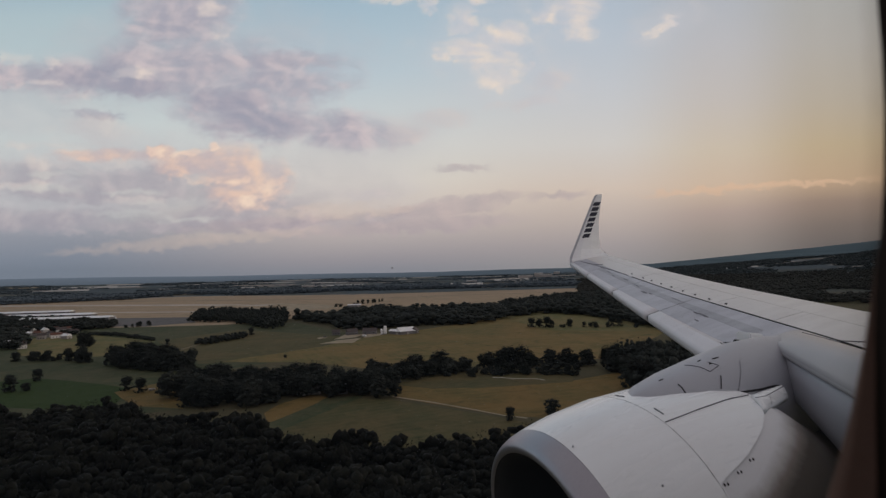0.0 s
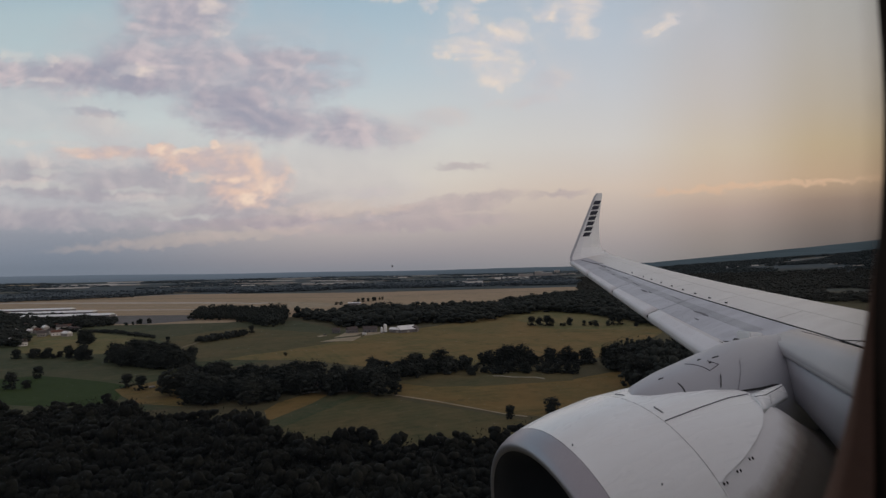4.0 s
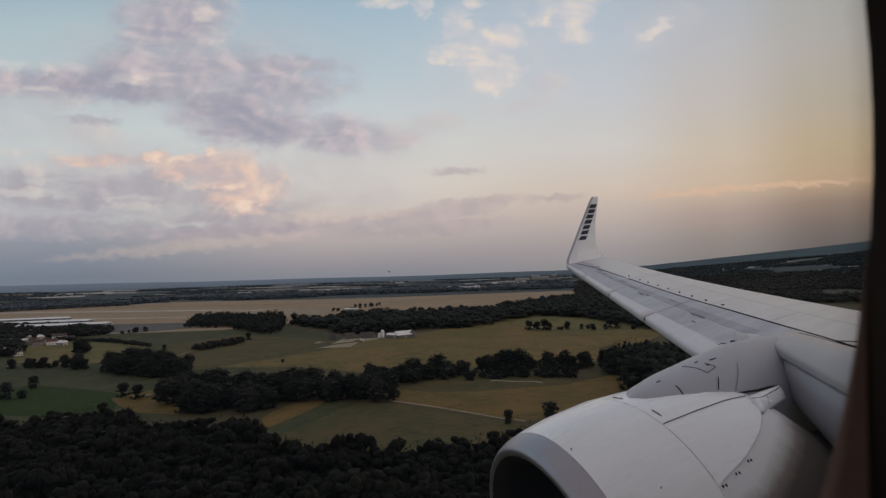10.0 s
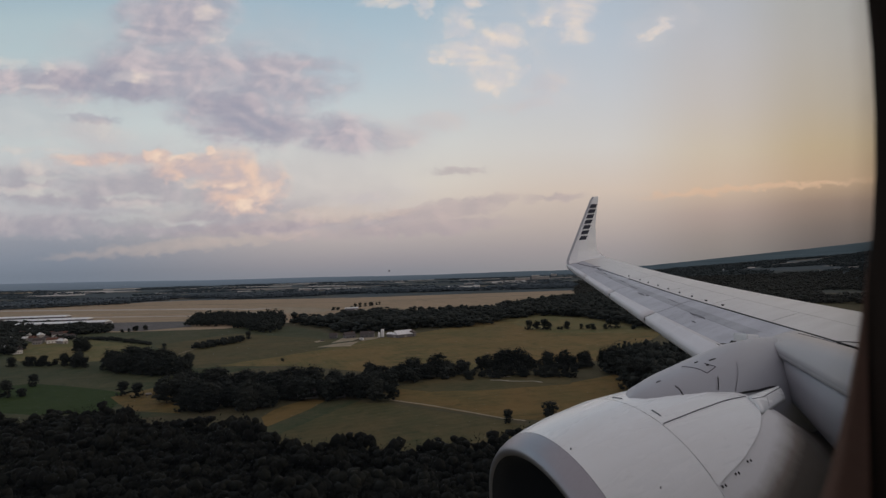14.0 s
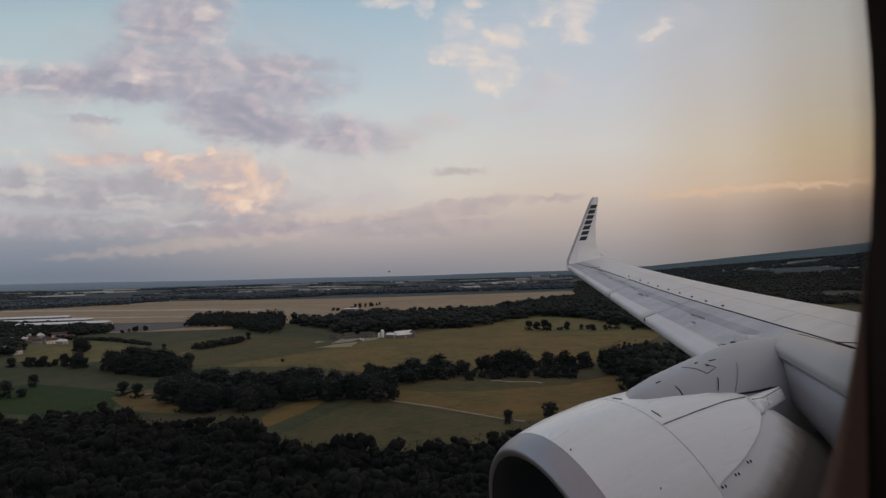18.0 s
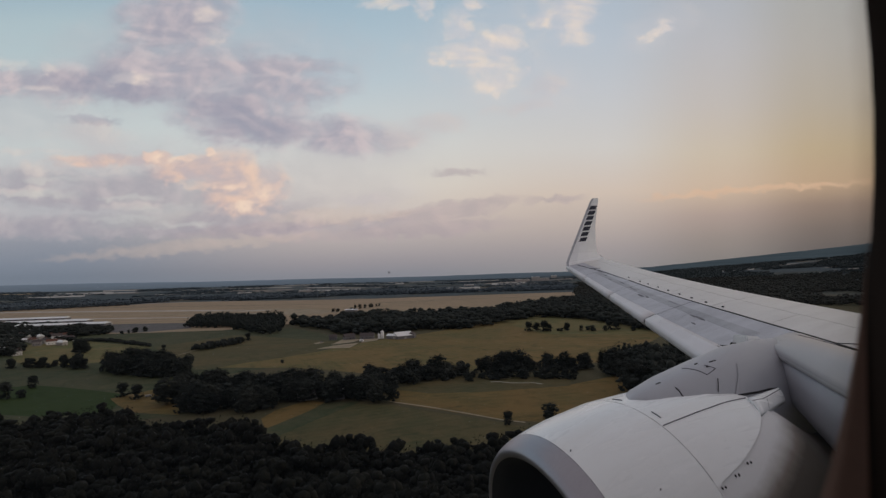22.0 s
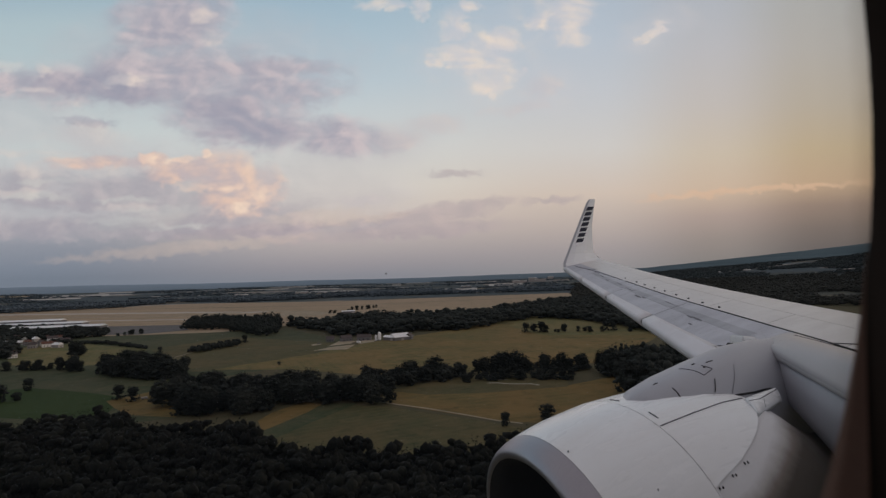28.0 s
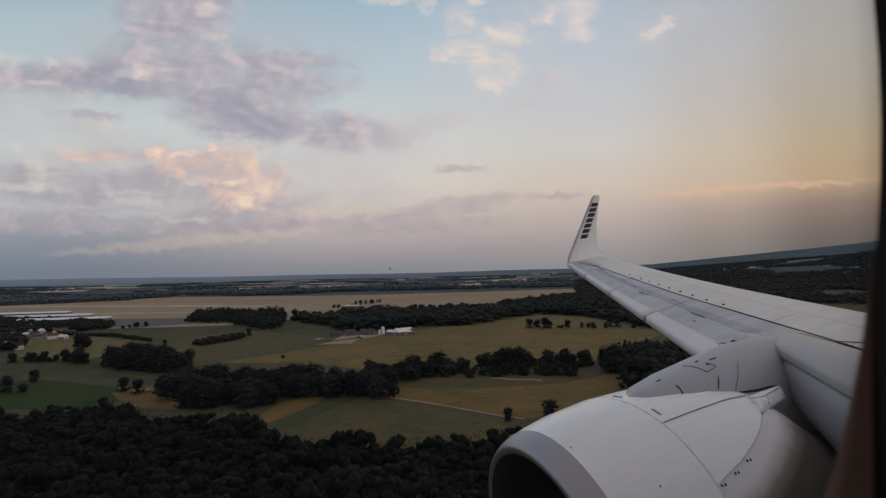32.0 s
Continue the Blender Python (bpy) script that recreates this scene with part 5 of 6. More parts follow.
for kind, (x, y), size in ((3, (-748.0, -69.6), 0.8), (1, (-770.7, -97.3), 0.7), (3, (-806.3, -73.7), 0.8), (3, (-798.1, -30.7), 0.6), (1, (-838.4, 9.6), 0.6), (1, (-558.3, 68.1), 0.9), (3, (-484.7, 217.4), 0.8), (5, (-973.1, 206.8), 0.8), (3, (-847.2, -44.8), 0.9), (1, (-695.9, 42.7), 0.6)):
    plant(kind, x, y, size)


def grove(a, b, width, height, label, seed, mat=M_LEAF):
    """A dense belt of trees along a line, too many to count."""
    d = Vector((b[0] - a[0], b[1] - a[1])).normalized() * width / 2
    wood([(a[0] - d.y, a[1] + d.x), (b[0] - d.y, b[1] + d.x), (b[0] + d.y, b[1] - d.x), (a[0] + d.y, a[1] - d.x)], 7, mat, label, height, seed, 12, 40)


grove((-827.2, 184.0), (-745.5, 138.3), 12, 7, "dark garden hedge of a village", 22)
grove((-847.9, 85.4), (-764.8, 84.2), 16, 8, "scrub beside a village", 23)
grove((-724.1, 97.0), (-615.8, 80.3), 26, 13, "leafy tree belt behind a meadow", 24)
grove((-611.7, 298.5), (-568.5, 499.9), 20, 11, "clump of leafy trees in a pasture", 25)
grove((-921.5, 450.0), (-816.7, 455.3), 30, 11, "garden trees behind red roofs", 26)
grove((-663.3, -92.5), (-646.0, -96.1), 14, 12, "tall trees beside a car park", 27)
grove((-715.4, -110.8), (-696.4, -115.1), 24, 13, "broad trees beside a car park", 28)
grove((-1025.7, 224.2), (-1268.9, 760.1), 8, 5, "hedge along a road", 29)
grove((-641.9, -108.8), (-630.5, -118.0), 6, 3, "clipped hedge in a car park", 30)
wood([(-1108.0, 836.9), (-924.9, 610.3), (-765.6, 523.4), (-851.0, 1113.4), (-996.3, 1255.4), (-1259.1, 1290.0)], 14, M_LEAF, "garden trees of a long village", 11, 21)

# parked cars in rows
COATS = ((M_ROOFWHITE, "white car parked in a row"), (M_WALLGREY, "grey car parked in a row"), (M_SEAL, "black car parked in a row"), (M_TILE, "dark red car parked in a row"))
for (a, b, count) in (((-698.9, -89.1), (-689.9, -90.0), 5), ((-684.9, -93.1), (-664.7, -101.3), 8), ((-699.2, -100.6), (-690.5, -127.0), 7), ((-686.7, -113.2), (-683.5, -100.9), 6), ((-677.3, -113.0), (-671.3, -106.7), 5), ((-660.6, -112.8), (-649.7, -116.4), 5), ((-645.9, -110.1), (-639.0, -113.0), 4), ((-660.6, -124.7), (-639.6, -132.0), 6)):
    for i in range(count):
        k = i / max(1, count - 1)
        coat, label = COATS[RNG.choice((0, 0, 1, 2, 2, 1, 3, 0))]
        vehicle(lerp(a[0], b[0], k), lerp(a[1], b[1], k), 60 + RNG.uniform(-6, 6), 4.3, 1.8, 1.5, coat, label)
for (x, y), turn, l, w, h, label in (((-713.4, 5.2), 20, 6.0, 2.3, 2.8, "white van parked behind a house"), ((-963.8, 162.5), 5, 9.0, 2.5, 3.4, "white lorry beside a hay field"), ((-725.0, -108.8), -30, 4.6, 1.9, 1.6, "white car on a road"), ((-822.9, -73.6), 10, 4.6, 1.9, 1.6, "white car beside a road")):
    vehicle(x, y, turn, l, w, h, M_ROOFWHITE, label)

# ---------------------------------------------------------------- the airliner: x aft, y outboard, z up, from the window seat
airliner = tagged(new("airliner"), "white twin-engine airliner in flight, wing and engine by a cabin window", "airliner")
airliner.matrix_basis = pose(*EYE, -0.069, -0.278, 25.988)


def front(l):
    return Vector((12.59 - (16 - l) * 0.5095, l, -1.5 + (l - 6.44) * 0.172))


def rear(l):
    return Vector((11.28 + (l - 5.96) * 0.29, l, -0.965 + (l - 5.96) * 0.135 - 0.1 * math.sin(math.pi * min(1.0, max(0.0, (l - 5.5) / 10.5)))))


def top(l, f, lift=0.0):
    """A place on the wing's upper skin: l metres out, f of the chord back."""
    a, b = front(l), rear(l)
    p = a.lerp(b, f)
    p.z += 4 * f * (1 - f) * (b.x - a.x) * 0.03 + lift
    return tuple(p)


def panel(name, l0, l1, f00, f01, f10, f11, mat, label="", thick=0.05, lift=0.0, nl=14, nf=8, parent=None):
    """A panel of the upper skin between two span stations, f0 to f1 of the chord at each."""
    bm = bmesh.new()
    rows = []
    for i in range(nl):
        k = i / (nl - 1)
        l = lerp(l0, l1, k)
        rows.append([top(l, lerp(lerp(f00, f10, k), lerp(f01, f11, k), j / (nf - 1)), lift) for j in range(nf)])
    slab(bm, rows, thick)
    return part(name, bm, mat, parent or airliner, label)


# core of the wing under the panels, dark in the gaps
bm = bmesh.new()
rows = []
for l in steps(3.6, 16.0, 16):
    a, b = front(l), rear(l)
    c = b.x - a.x
    ring = [top(l, f, -0.035) for f in steps(0.03, 0.985, 14)]
    ring += [tuple(a.lerp(b, f) + Vector((0, 0, -0.05 - c * 0.11 * math.sin(math.pi * f ** 0.6)))) for f in reversed(steps(0.03, 0.985, 10))]
    rows.append(ring)
g = sheet(bm, rows, close_cols=True)
bm.faces.new(g[-1])
bm.faces.new(list(reversed(g[0])))
bmesh.ops.recalc_face_normals(bm, faces=bm.faces)
wing = part("wing", bm, M_SEAL, airliner, "dark core of the wing seen in the panel gaps")


def seam_f(l):
    return table(l, (4.9, 7.5, 9.5, 12.0, 16.0), (0.52, 0.49, 0.45, 0.42, 0.40))


def slat_f(l):
    return table(l, (3.6, 6.33, 9.0, 11.33), (0.17, 0.14, 0.1, 0.065))


# leading edge: drooped slats with rounded noses, and a fixed tip
def slat(l0, l1, f0, f1, mat, label):
    bm = bmesh.new()
    rows = []
    for i in range(8):
        k = i / 7
        l = lerp(l0, l1, k)
        fe = lerp(f0, f1, k)
        a = front(l)
        nose = [(a.x + 0.16, l, a.z - 0.17), (a.x + 0.05, l, a.z - 0.13), (a.x - 0.012, l, a.z - 0.06)]
        rows.append(nose + [top(l, f, 0.012) for f in (0.0, fe * 0.2, fe * 0.45, fe * 0.75, fe)])
    slab(bm, rows, 0.03)
    return part("slat", bm, mat, airliner, label, True)


slat(6.0, 8.86, slat_f(6.0), slat_f(8.9), M_SLAT, "pale grey extended slat")
slat(8.92, 11.2, slat_f(8.9), 0.066, M_SLAT, "pale grey extended slat")
slat(11.26, 13.6, 0.064, 0.055, M_SLAT, "pale grey outer slat")
slat(13.64, 15.95, 0.055, 0.05, M_SLAT, "pale grey outer slat")
# main skin panels
panel("skin_panel", 5.2, 8.86, slat_f(5.2) + 0.006, seam_f(5.2) - 0.004, slat_f(8.9) + 0.006, seam_f(8.9) - 0.003, M_BOX, "grey upper wing skin")
panel("skin_panel", 8.88, 11.3, slat_f(8.9) + 0.006, seam_f(8.9) - 0.003, 0.07, seam_f(11.3) - 0.003, M_BOX, "grey upper wing skin")
panel("skin_panel", 11.32, 13.9, 0.07, seam_f(11.3) - 0.002, 0.06, seam_f(13.9) - 0.002, M_BOX, "grey upper wing skin")
panel("skin_panel", 13.915, 15.95, 0.06, seam_f(13.9) - 0.002, 0.055, seam_f(15.95) - 0.002, M_BOX, "grey upper wing skin")
# duller band along the middle of the grey skin
for l0, l1 in ((6.4, 8.85), (8.89, 11.29), (11.33, 13.89)):
    band_f = lambda l: table(l, (6.4, 9.0, 11.3, 14.0), (0.30, 0.27, 0.25, 0.24))
    panel("skin_band", l0, l1, band_f(l0), band_f(l0) + 0.075, band_f(l1), band_f(l1) + 0.07, M_BAND, "duller grimy band of the wing skin", 0.004, 0.003)
# white skin aft of the seam: spoilers, then flaps and aileron
for l0, l1 in ((3.3, 4.986), (5.0, 6.6), (6.614, 8.3), (8.314, 10.0), (10.014, 11.8)):
    panel("spoiler", l0, l1, seam_f(l0) + 0.004, 0.74, seam_f(l1) + 0.004, 0.74, M_WHITE, "white spoiler panel", nl=6)
panel("skin_panel", 11.812, 15.95, seam_f(11.8) + 0.002, 0.74, seam_f(15.95) + 0.002, 0.74, M_WHITE, "white outer wing skin")
panel("flap", 3.0, 5.2, 0.744, 1.0, 0.744, 1.0, M_WHITE, "white inner trailing-edge flap", 0.06)
panel("flap", 5.21, 8.3, 0.744, 1.0, 0.744, 1.0, M_WHITE, "white trailing-edge flap", 0.06)
panel("flap", 8.31, 11.8, 0.744, 1.0, 0.744, 1.0, M_WHITE, "white trailing-edge flap", 0.06)
panel("aileron", 11.82, 15.0, 0.744, 1.0, 0.744, 1.0, M_WHITE, "white aileron", 0.04)
panel("skin_panel", 15.01, 15.98, 0.744, 1.0, 0.744, 1.0, M_WHITE, "white wing tip skin", 0.04)
# row of small dark fittings behind the seam, and oil stains on the skin
for l, f in ((12.3, 0.47), (11.6, 0.475), (11.15, 0.48), (10.65, 0.485), (10.15, 0.49), (9.63, 0.49), (9.13, 0.495), (8.6, 0.5), (8.05, 0.51)):
    panel("vane", l - 0.03, l + 0.03, f + 0.01, f + 0.02, f + 0.01, f + 0.02, M_SEAL, "small dark fitting", 0.02, 0.02, 2, 2)
for l, f, dl, df in ((10.35, 0.23, 0.2, 0.014), (10.1, 0.25, 0.1, 0.01), (7.87, 0.28, 0.2, 0.012), (8.1, 0.27, 0.12, 0.009), (7.75, 0.2, 0.08, 0.007), (13.8, 0.33, 0.25, 0.014), (13.2, 0.3, 0.15, 0.012), (12.6, 0.26, 0.12, 0.012), (11.9, 0.3, 0.2, 0.008), (11.1, 0.28, 0.25, 0.007), (9.2, 0.33, 0.22, 0.006)):
    bm = bmesh.new()
    ring = []
    for i in range(14):
        a = i * math.pi / 7
        r = 1 + 0.45 * noise.noise((l + math.cos(a) * 2, f * 9 + math.sin(a) * 2, 5))
        ring.append(bm.verts.new(top(l + dl * r * math.cos(a), f + df * r * math.sin(a), 0.004)))
    bm.faces.new(ring)
    part("stain", bm, M_STAIN, wing, "dark oil stain")

# dark sealed seams between the grey and the white skin, and across the tip
def wing_seam(pts, width, label="dark seal along a panel seam"):
    bm = bmesh.new()
    fine = []
    for (l0, f0), (l1, f1) in zip(pts, pts[1:]):
        fine += [(lerp(l0, l1, k / 8), lerp(f0, f1, k / 8)) for k in range(8)]
    fine.append(pts[-1])
    rows = []
    for i, (l, f) in enumerate(fine):
        p = Vector(top(l, f, 0.008))
        q0, q1 = Vector(top(*fine[max(0, i - 1)])), Vector(top(*fine[min(len(fine) - 1, i + 1)]))
        d = (q1 - q0).cross(Vector((0, 0, 1))).normalized() * width / 2
        rows.append([tuple(p - d), tuple(p + d)])
    slab(bm, rows, 0.012)
    part("seam", bm, M_SEAL, wing, label)


wing_seam([(l, seam_f(l)) for l in (12.0, 9.5, 7.5, 6.0, 4.9, 3.6)], 0.034)
wing_seam([(15.6, 0.22), (14.0, 0.36), (12.2, 0.415)], 0.018)
wing_seam([(14.6, 0.3), (14.3, 0.44)], 0.03)
wing_seam([(5.25, 0.51), (4.85, 0.6), (4.6, 0.7)], 0.03)
wing_seam([(16.0, 0.05), (15.9, 0.25)], 0.05)
wing_seam([(6.05, 0.13), (6.6, 0.13), (6.35, 0.19)], 0.07, "dark gap at the slat's end")
wing_seam([(6.28, 0.15), (6.05, 0.2)], 0.12, "dark gap at the slat's end")

# winglet: blended up from the tip
bm = bmesh.new()
rows, lip_rows = [], []
for u, af, ar, l in ((0.14, 12.5, 14.2, 15.82), (0.26, 12.58, 14.15, 15.94), (0.42, 12.7, 14.1, 16.0), (0.6, 12.86, 14.05, 16.07), (1.05, 13.2, 14.14, 16.2), (1.6, 13.63, 14.3, 16.37), (2.2, 14.1, 14.57, 16.55), (2.55, 14.38, 14.75, 16.66), (2.68, 14.53, 14.79, 16.7)):
    t = (ar - af) * 0.05
    e = max(0.02, 0.24 - 0.5 * max(0.0, u - 0.14))
    rows.append([(af, l, u), (lerp(af, ar, 0.25), l - t, u + e * 0.3), (lerp(af, ar, 0.6), l - t, u + e * 0.65), (ar, l, u + e), (lerp(af, ar, 0.6), l + t, u + e * 0.6), (lerp(af, ar, 0.25), l + t, u + e * 0.25)])
    lip_rows.append([(af - 0.03, l, u), (af + 0.04, l - t * 0.4 - 0.012, u), (af + 0.04, l + t * 0.4 + 0.012, u)])
g = sheet(bm, rows, close_cols=True)
bm.faces.new(g[-1])
bm.faces.new(list(reversed(g[0])))
bmesh.ops.recalc_face_normals(bm, faces=bm.faces)
winglet = part("winglet", bm, M_COWL, airliner, "white upswept winglet")
bm = bmesh.new()
sheet(bm, lip_rows, close_cols=True)
bmesh.ops.recalc_face_normals(bm, faces=bm.faces)
part("winglet_lip", bm, M_PYLON, winglet, "grey winglet leading edge")
# seven dark strokes of the unreadable marking
for i in range(7):
    k0, k1 = (i + 0.08) / 7, (i + 0.8) / 7
    bm = bmesh.new()
    q = []
    for k, s in ((k0, -1), (k1, -1), (k1, 1), (k0, 1)):
        a, u = lerp(13.46, 14.45, k), lerp(1.0, 2.42, k)
        q.append((a + s * 0.15 + (0.03 if k == k1 else 0.0), 16.2 + (u - 1.05) * 0.3 - 0.055, u + s * 0.01))
    v = [bm.verts.new(p) for p in q] + [bm.verts.new((p[0], p[1] + 0.02, p[2])) for p in q]
    for f in ((0, 1, 2, 3), (7, 6, 5, 4), (0, 4, 5, 1), (1, 5, 6, 2), (2, 6, 7, 3), (3, 7, 4, 0)):
        bm.faces.new([v[j] for j in f])
    part("marking_bar", bm, M_MARK, winglet, "dark bar of a painted marking")
bm = bmesh.new()
box(bm, 14.05, 14.25, 16.02, 16.1, 0.44, 0.5)
part("tip_light", bm, M_SLAT, winglet, "small tip light housing")

# engine nacelle: a body of revolution, toed in a little, its mouth leaning
PROFILE = ((0, 0.06, 0.18, 0.4, 0.7, 1.0, 1.3, 1.6, 1.8, 2.0, 2.3, 2.6, 3.0), (0.805, 0.875, 0.935, 0.999, 1.06, 1.085, 1.085, 1.055, 0.97, 0.85, 0.69, 0.56, 0.45))


def shell(s, th, r=None, lift=0.0):
    r = (table(s, *PROFILE) if r is None else r) + lift
    c, sn = math.cos(th) * r, math.sin(th) * r
    k = max(0.0, 1 - max(s, 0))
    return (2.28 + s - 0.206 * sn * k + 0.063 * c * k, 3.22 + c - 0.05 * s, -2.048 + sn + 0.02 * s)


TURN = 216


def turned(name, s_of, n_s, mat, label="", lift=0.0, thick=0.0):
    """A ring of the cowl, between two rims that may lean."""
    bm = bmesh.new()
    rows = []
    for i in range(n_s):
        rows.append([])
        for j in range(TURN):
            th = 2 * math.pi * j / TURN
            a, b = s_of(th)
            rows[-1].append(shell(lerp(a, b, i / (n_s - 1)), th, None, lift))
    sheet(bm, rows, close_cols=True)
    if thick:
        sheet(bm, [rows[-1], [shell(s_of(2 * math.pi * j / TURN)[1] - 0.02, 2 * math.pi * j / TURN, None, lift - thick) for j in range(TURN)]], close_cols=True)
    bmesh.ops.recalc_face_normals(bm, faces=bm.faces)
    return part(name, bm, mat, nacelle, label, True)


nacelle = new("engine")
nacelle.parent = airliner
bm = bmesh.new()
rows = []
for s, r in ((0.148, 0.92), (0.13, 0.912), (0.1, 0.9), (0.05, 0.87), (0.015, 0.84), (0.0, 0.805), (0.012, 0.785)):
    rows.append([shell(s, j * math.pi / 36, r) for j in range(72)])
sheet(bm, rows, close_cols=True)
bmesh.ops.recalc_face_normals(bm, faces=bm.faces)
part("inlet_lip", bm, M_LIP, nacelle, "bare metal inlet lip", True)
bm = bmesh.new()
rows = [[shell(s, j * math.pi / 36, r) for j in range(72)] for s, r in ((0.012, 0.785), (0.05, 0.76), (0.12, 0.742), (0.22, 0.735), (0.6, 0.76), (1.1, 0.77), (1.15, 0.3), (1.0, 0.2), (0.8, 0.02))]
sheet(bm, rows, close_cols=True)
part("inlet_duct", bm, M_DUCT, nacelle, "dark inlet duct with spinner", True)
for k in range(24):
    bm = bmesh.new()
    a = k * math.pi / 12
    pts = []
    for r, w, tw in ((0.25, 0.03, 0.0), (0.5, 0.05, 0.06), (0.76, 0.06, 0.12)):
        pts.append([shell(1.0 - w, a - tw - 0.06, r), shell(1.08 + w, a + tw + 0.06, r)])
    sheet(bm, pts)
    part("fan_blade", bm, M_LIP, nacelle)


def cowl_end(th):
    """Rear rim of the fan cowl: far back over the crown, cut away forward low on the flanks."""
    k = math.degrees(math.asin(math.sin(th)))
    return table(k, (-90, 42, 42.6, 45, 47.7, 49.6, 51.4, 56.3, 62.4, 68.8, 75.5, 90), (0.715, 0.715, 0.73, 0.845, 0.968, 1.03, 1.11, 1.283, 1.44, 1.559, 1.631, 1.66))


def band_end(th):
    """Rear rim of the pale band behind the fan cowl."""
    k = math.degrees(math.asin(math.sin(th)))
    return table(k, (-90, 30, 35.3, 40.3, 47.9, 54, 60.9, 70, 90), (0.8, 0.8, 0.89, 1.08, 1.36, 1.53, 1.70, 1.95, 2.2))


turned("inlet_cowl", lambda th: (0.15, 0.705), 8, M_COWL, "white inlet cowl")
turned("fan_cowl", lambda th: (0.7085, cowl_end(th)), 12, M_COWL, "white fan cowl", 0.0, 0.02)


def build_sleeve(tools, bsdf):
    """Pale sleeve paint with brown shade painted in, deepening towards the exhaust, by the sleeve's own length
    coordinate.
    """
    add, link, put, maths, mix, ramp, noise_at = tools
    along = add("ShaderNodeSeparateXYZ")
    link(add("ShaderNodeUVMap").outputs[0], along.inputs[0])
    p = add("ShaderNodeTexCoord").outputs["Object"]
    ragged = noise_at(p, 3.5, 5, 0.65, 0.5)
    aft_shade = maths("ADD", along.outputs[0], maths("MULTIPLY", maths("SUBTRACT", ragged, 0.5), 0.22))
    # the flank's shade is put into the colour, from pale to dark brown
    c = ramp(aft_shade, [(0.38, (0.72, 0.72, 0.73)), (0.5, (0.5, 0.485, 0.47)), (0.6, (0.24, 0.21, 0.185)), (0.74, (0.09, 0.075, 0.06))])
    put(bsdf.inputs["Base Color"], c)
    put(bsdf.inputs["Roughness"], maths("ADD", 0.32, maths("MULTIPLY", ragged, 0.25)))


sleeve = turned("reverser_cowl", lambda th: (cowl_end(th) - 0.1, 2.6), 24, material("shaded_sleeve_paint", build_sleeve), "pale grey reverser cowl, painted shade-brown towards the exhaust", -0.012)
uv_map = sleeve.data.uv_layers.new(name="length")
for loop in sleeve.data.loops:
    i, j = divmod(loop.vertex_index, TURN)
    th = 2 * math.pi * j / TURN
    a, b = cowl_end(th) - 0.1, 2.6
    uv_map.data[loop.index].uv = (0.5 + 0.9 * (lerp(a, b, i / 23) - band_end(th)), j / TURN)
bm = bmesh.new()
rows = [[shell(s, j * math.pi / 36, r) for j in range(72)] for s, r in ((0.3, 0.9), (1.0, 1.0), (1.6, 0.96), (2.0, 0.74), (2.5, 0.5), (3.2, 0.45), (4.0, 0.42), (4.02, 0.3), (4.6, 0.03))]
sheet(bm, rows, close_cols=True)
bmesh.ops.recalc_face_normals(bm, faces=bm.faces)
part("core_nozzle", bm, M_STAIN, nacelle, "dark core and exhaust plug", True)


def seam_line(pts, width, parent, name="seam", lift=0.006, mat=None, label="dark panel seam"):
    """A thin dark line over the cowl, through (s, angle) places."""
    bm = bmesh.new()
    rows = []
    fine = []
    for (s0, a0), (s1, a1) in zip(pts, pts[1:]):
        fine += [(lerp(s0, s1, k / 8), lerp(a0, a1, k / 8)) for k in range(8)]
    fine.append(pts[-1])
    for i, (s, a) in enumerate(fine):
        p0, p1 = fine[max(0, i - 1)], fine[min(len(fine) - 1, i + 1)]
        d = Vector((p1[0] - p0[0], (p1[1] - p0[1]) * 1.1)).normalized() * width / 2
        rows.append([shell(s - d.y, radians(0) + a + d.x / 1.1, None, lift), shell(s + d.y, a - d.x / 1.1, None, lift)])
    slab(bm, rows, 0.01)
    return part(name, bm, mat or M_SEAL, parent, label)


for pts, w in (([(0.715, 1.949), (1.095, 1.904), (1.569, 1.838)], 0.003), ([(0.76, 1.80), (0.759, 1.878)], 0.006), ([(0.752, 1.448), (0.757, 1.537)], 0.004)):
    seam_line(pts, w, nacelle, mat=M_STAIN)

for s, a in ((0.965, 2.325), (0.845, 2.371), (0.725, 2.412)):
    for d in (0.0, 0.022):
        seam_line([(s + d, a), (s + d + 0.003, a + 0.011)], 0.005, nacelle, "latch", 0.01, M_SEAL, "small dark cowl latch")
for s, a in ((0.175, 1.848), (0.42, 2.32)):
    seam_line([(s, a), (s + 0.006, a)], 0.006, nacelle, "rivet", 0.006, M_STAIN, "small dark drain hole")
# fairing where the cowl meets the pylon
edge_up = (Vector((3.84, 2.836, -0.988)), Vector((4.356, 2.944, -0.991)))
edge_low = (Vector((3.746, 2.665, -1.049)), Vector((4.325, 2.873, -1.064)))


def fairing_at(k, m, lift=0.0):
    p = edge_up[0].lerp(edge_up[1], k).lerp(edge_low[0].lerp(edge_low[1], k), m)
    return (p.x, p.y, p.z + 0.018 * math.sin(math.pi * m) + lift)


bm = bmesh.new()
slab(bm, [[fairing_at(k, m) for k in steps(0, 1, 8)] for m in steps(0, 1, 7)], 0.03)
fairing = part("fairing", bm, M_COWL, nacelle, "pale triangular fairing between cowl and pylon", True)
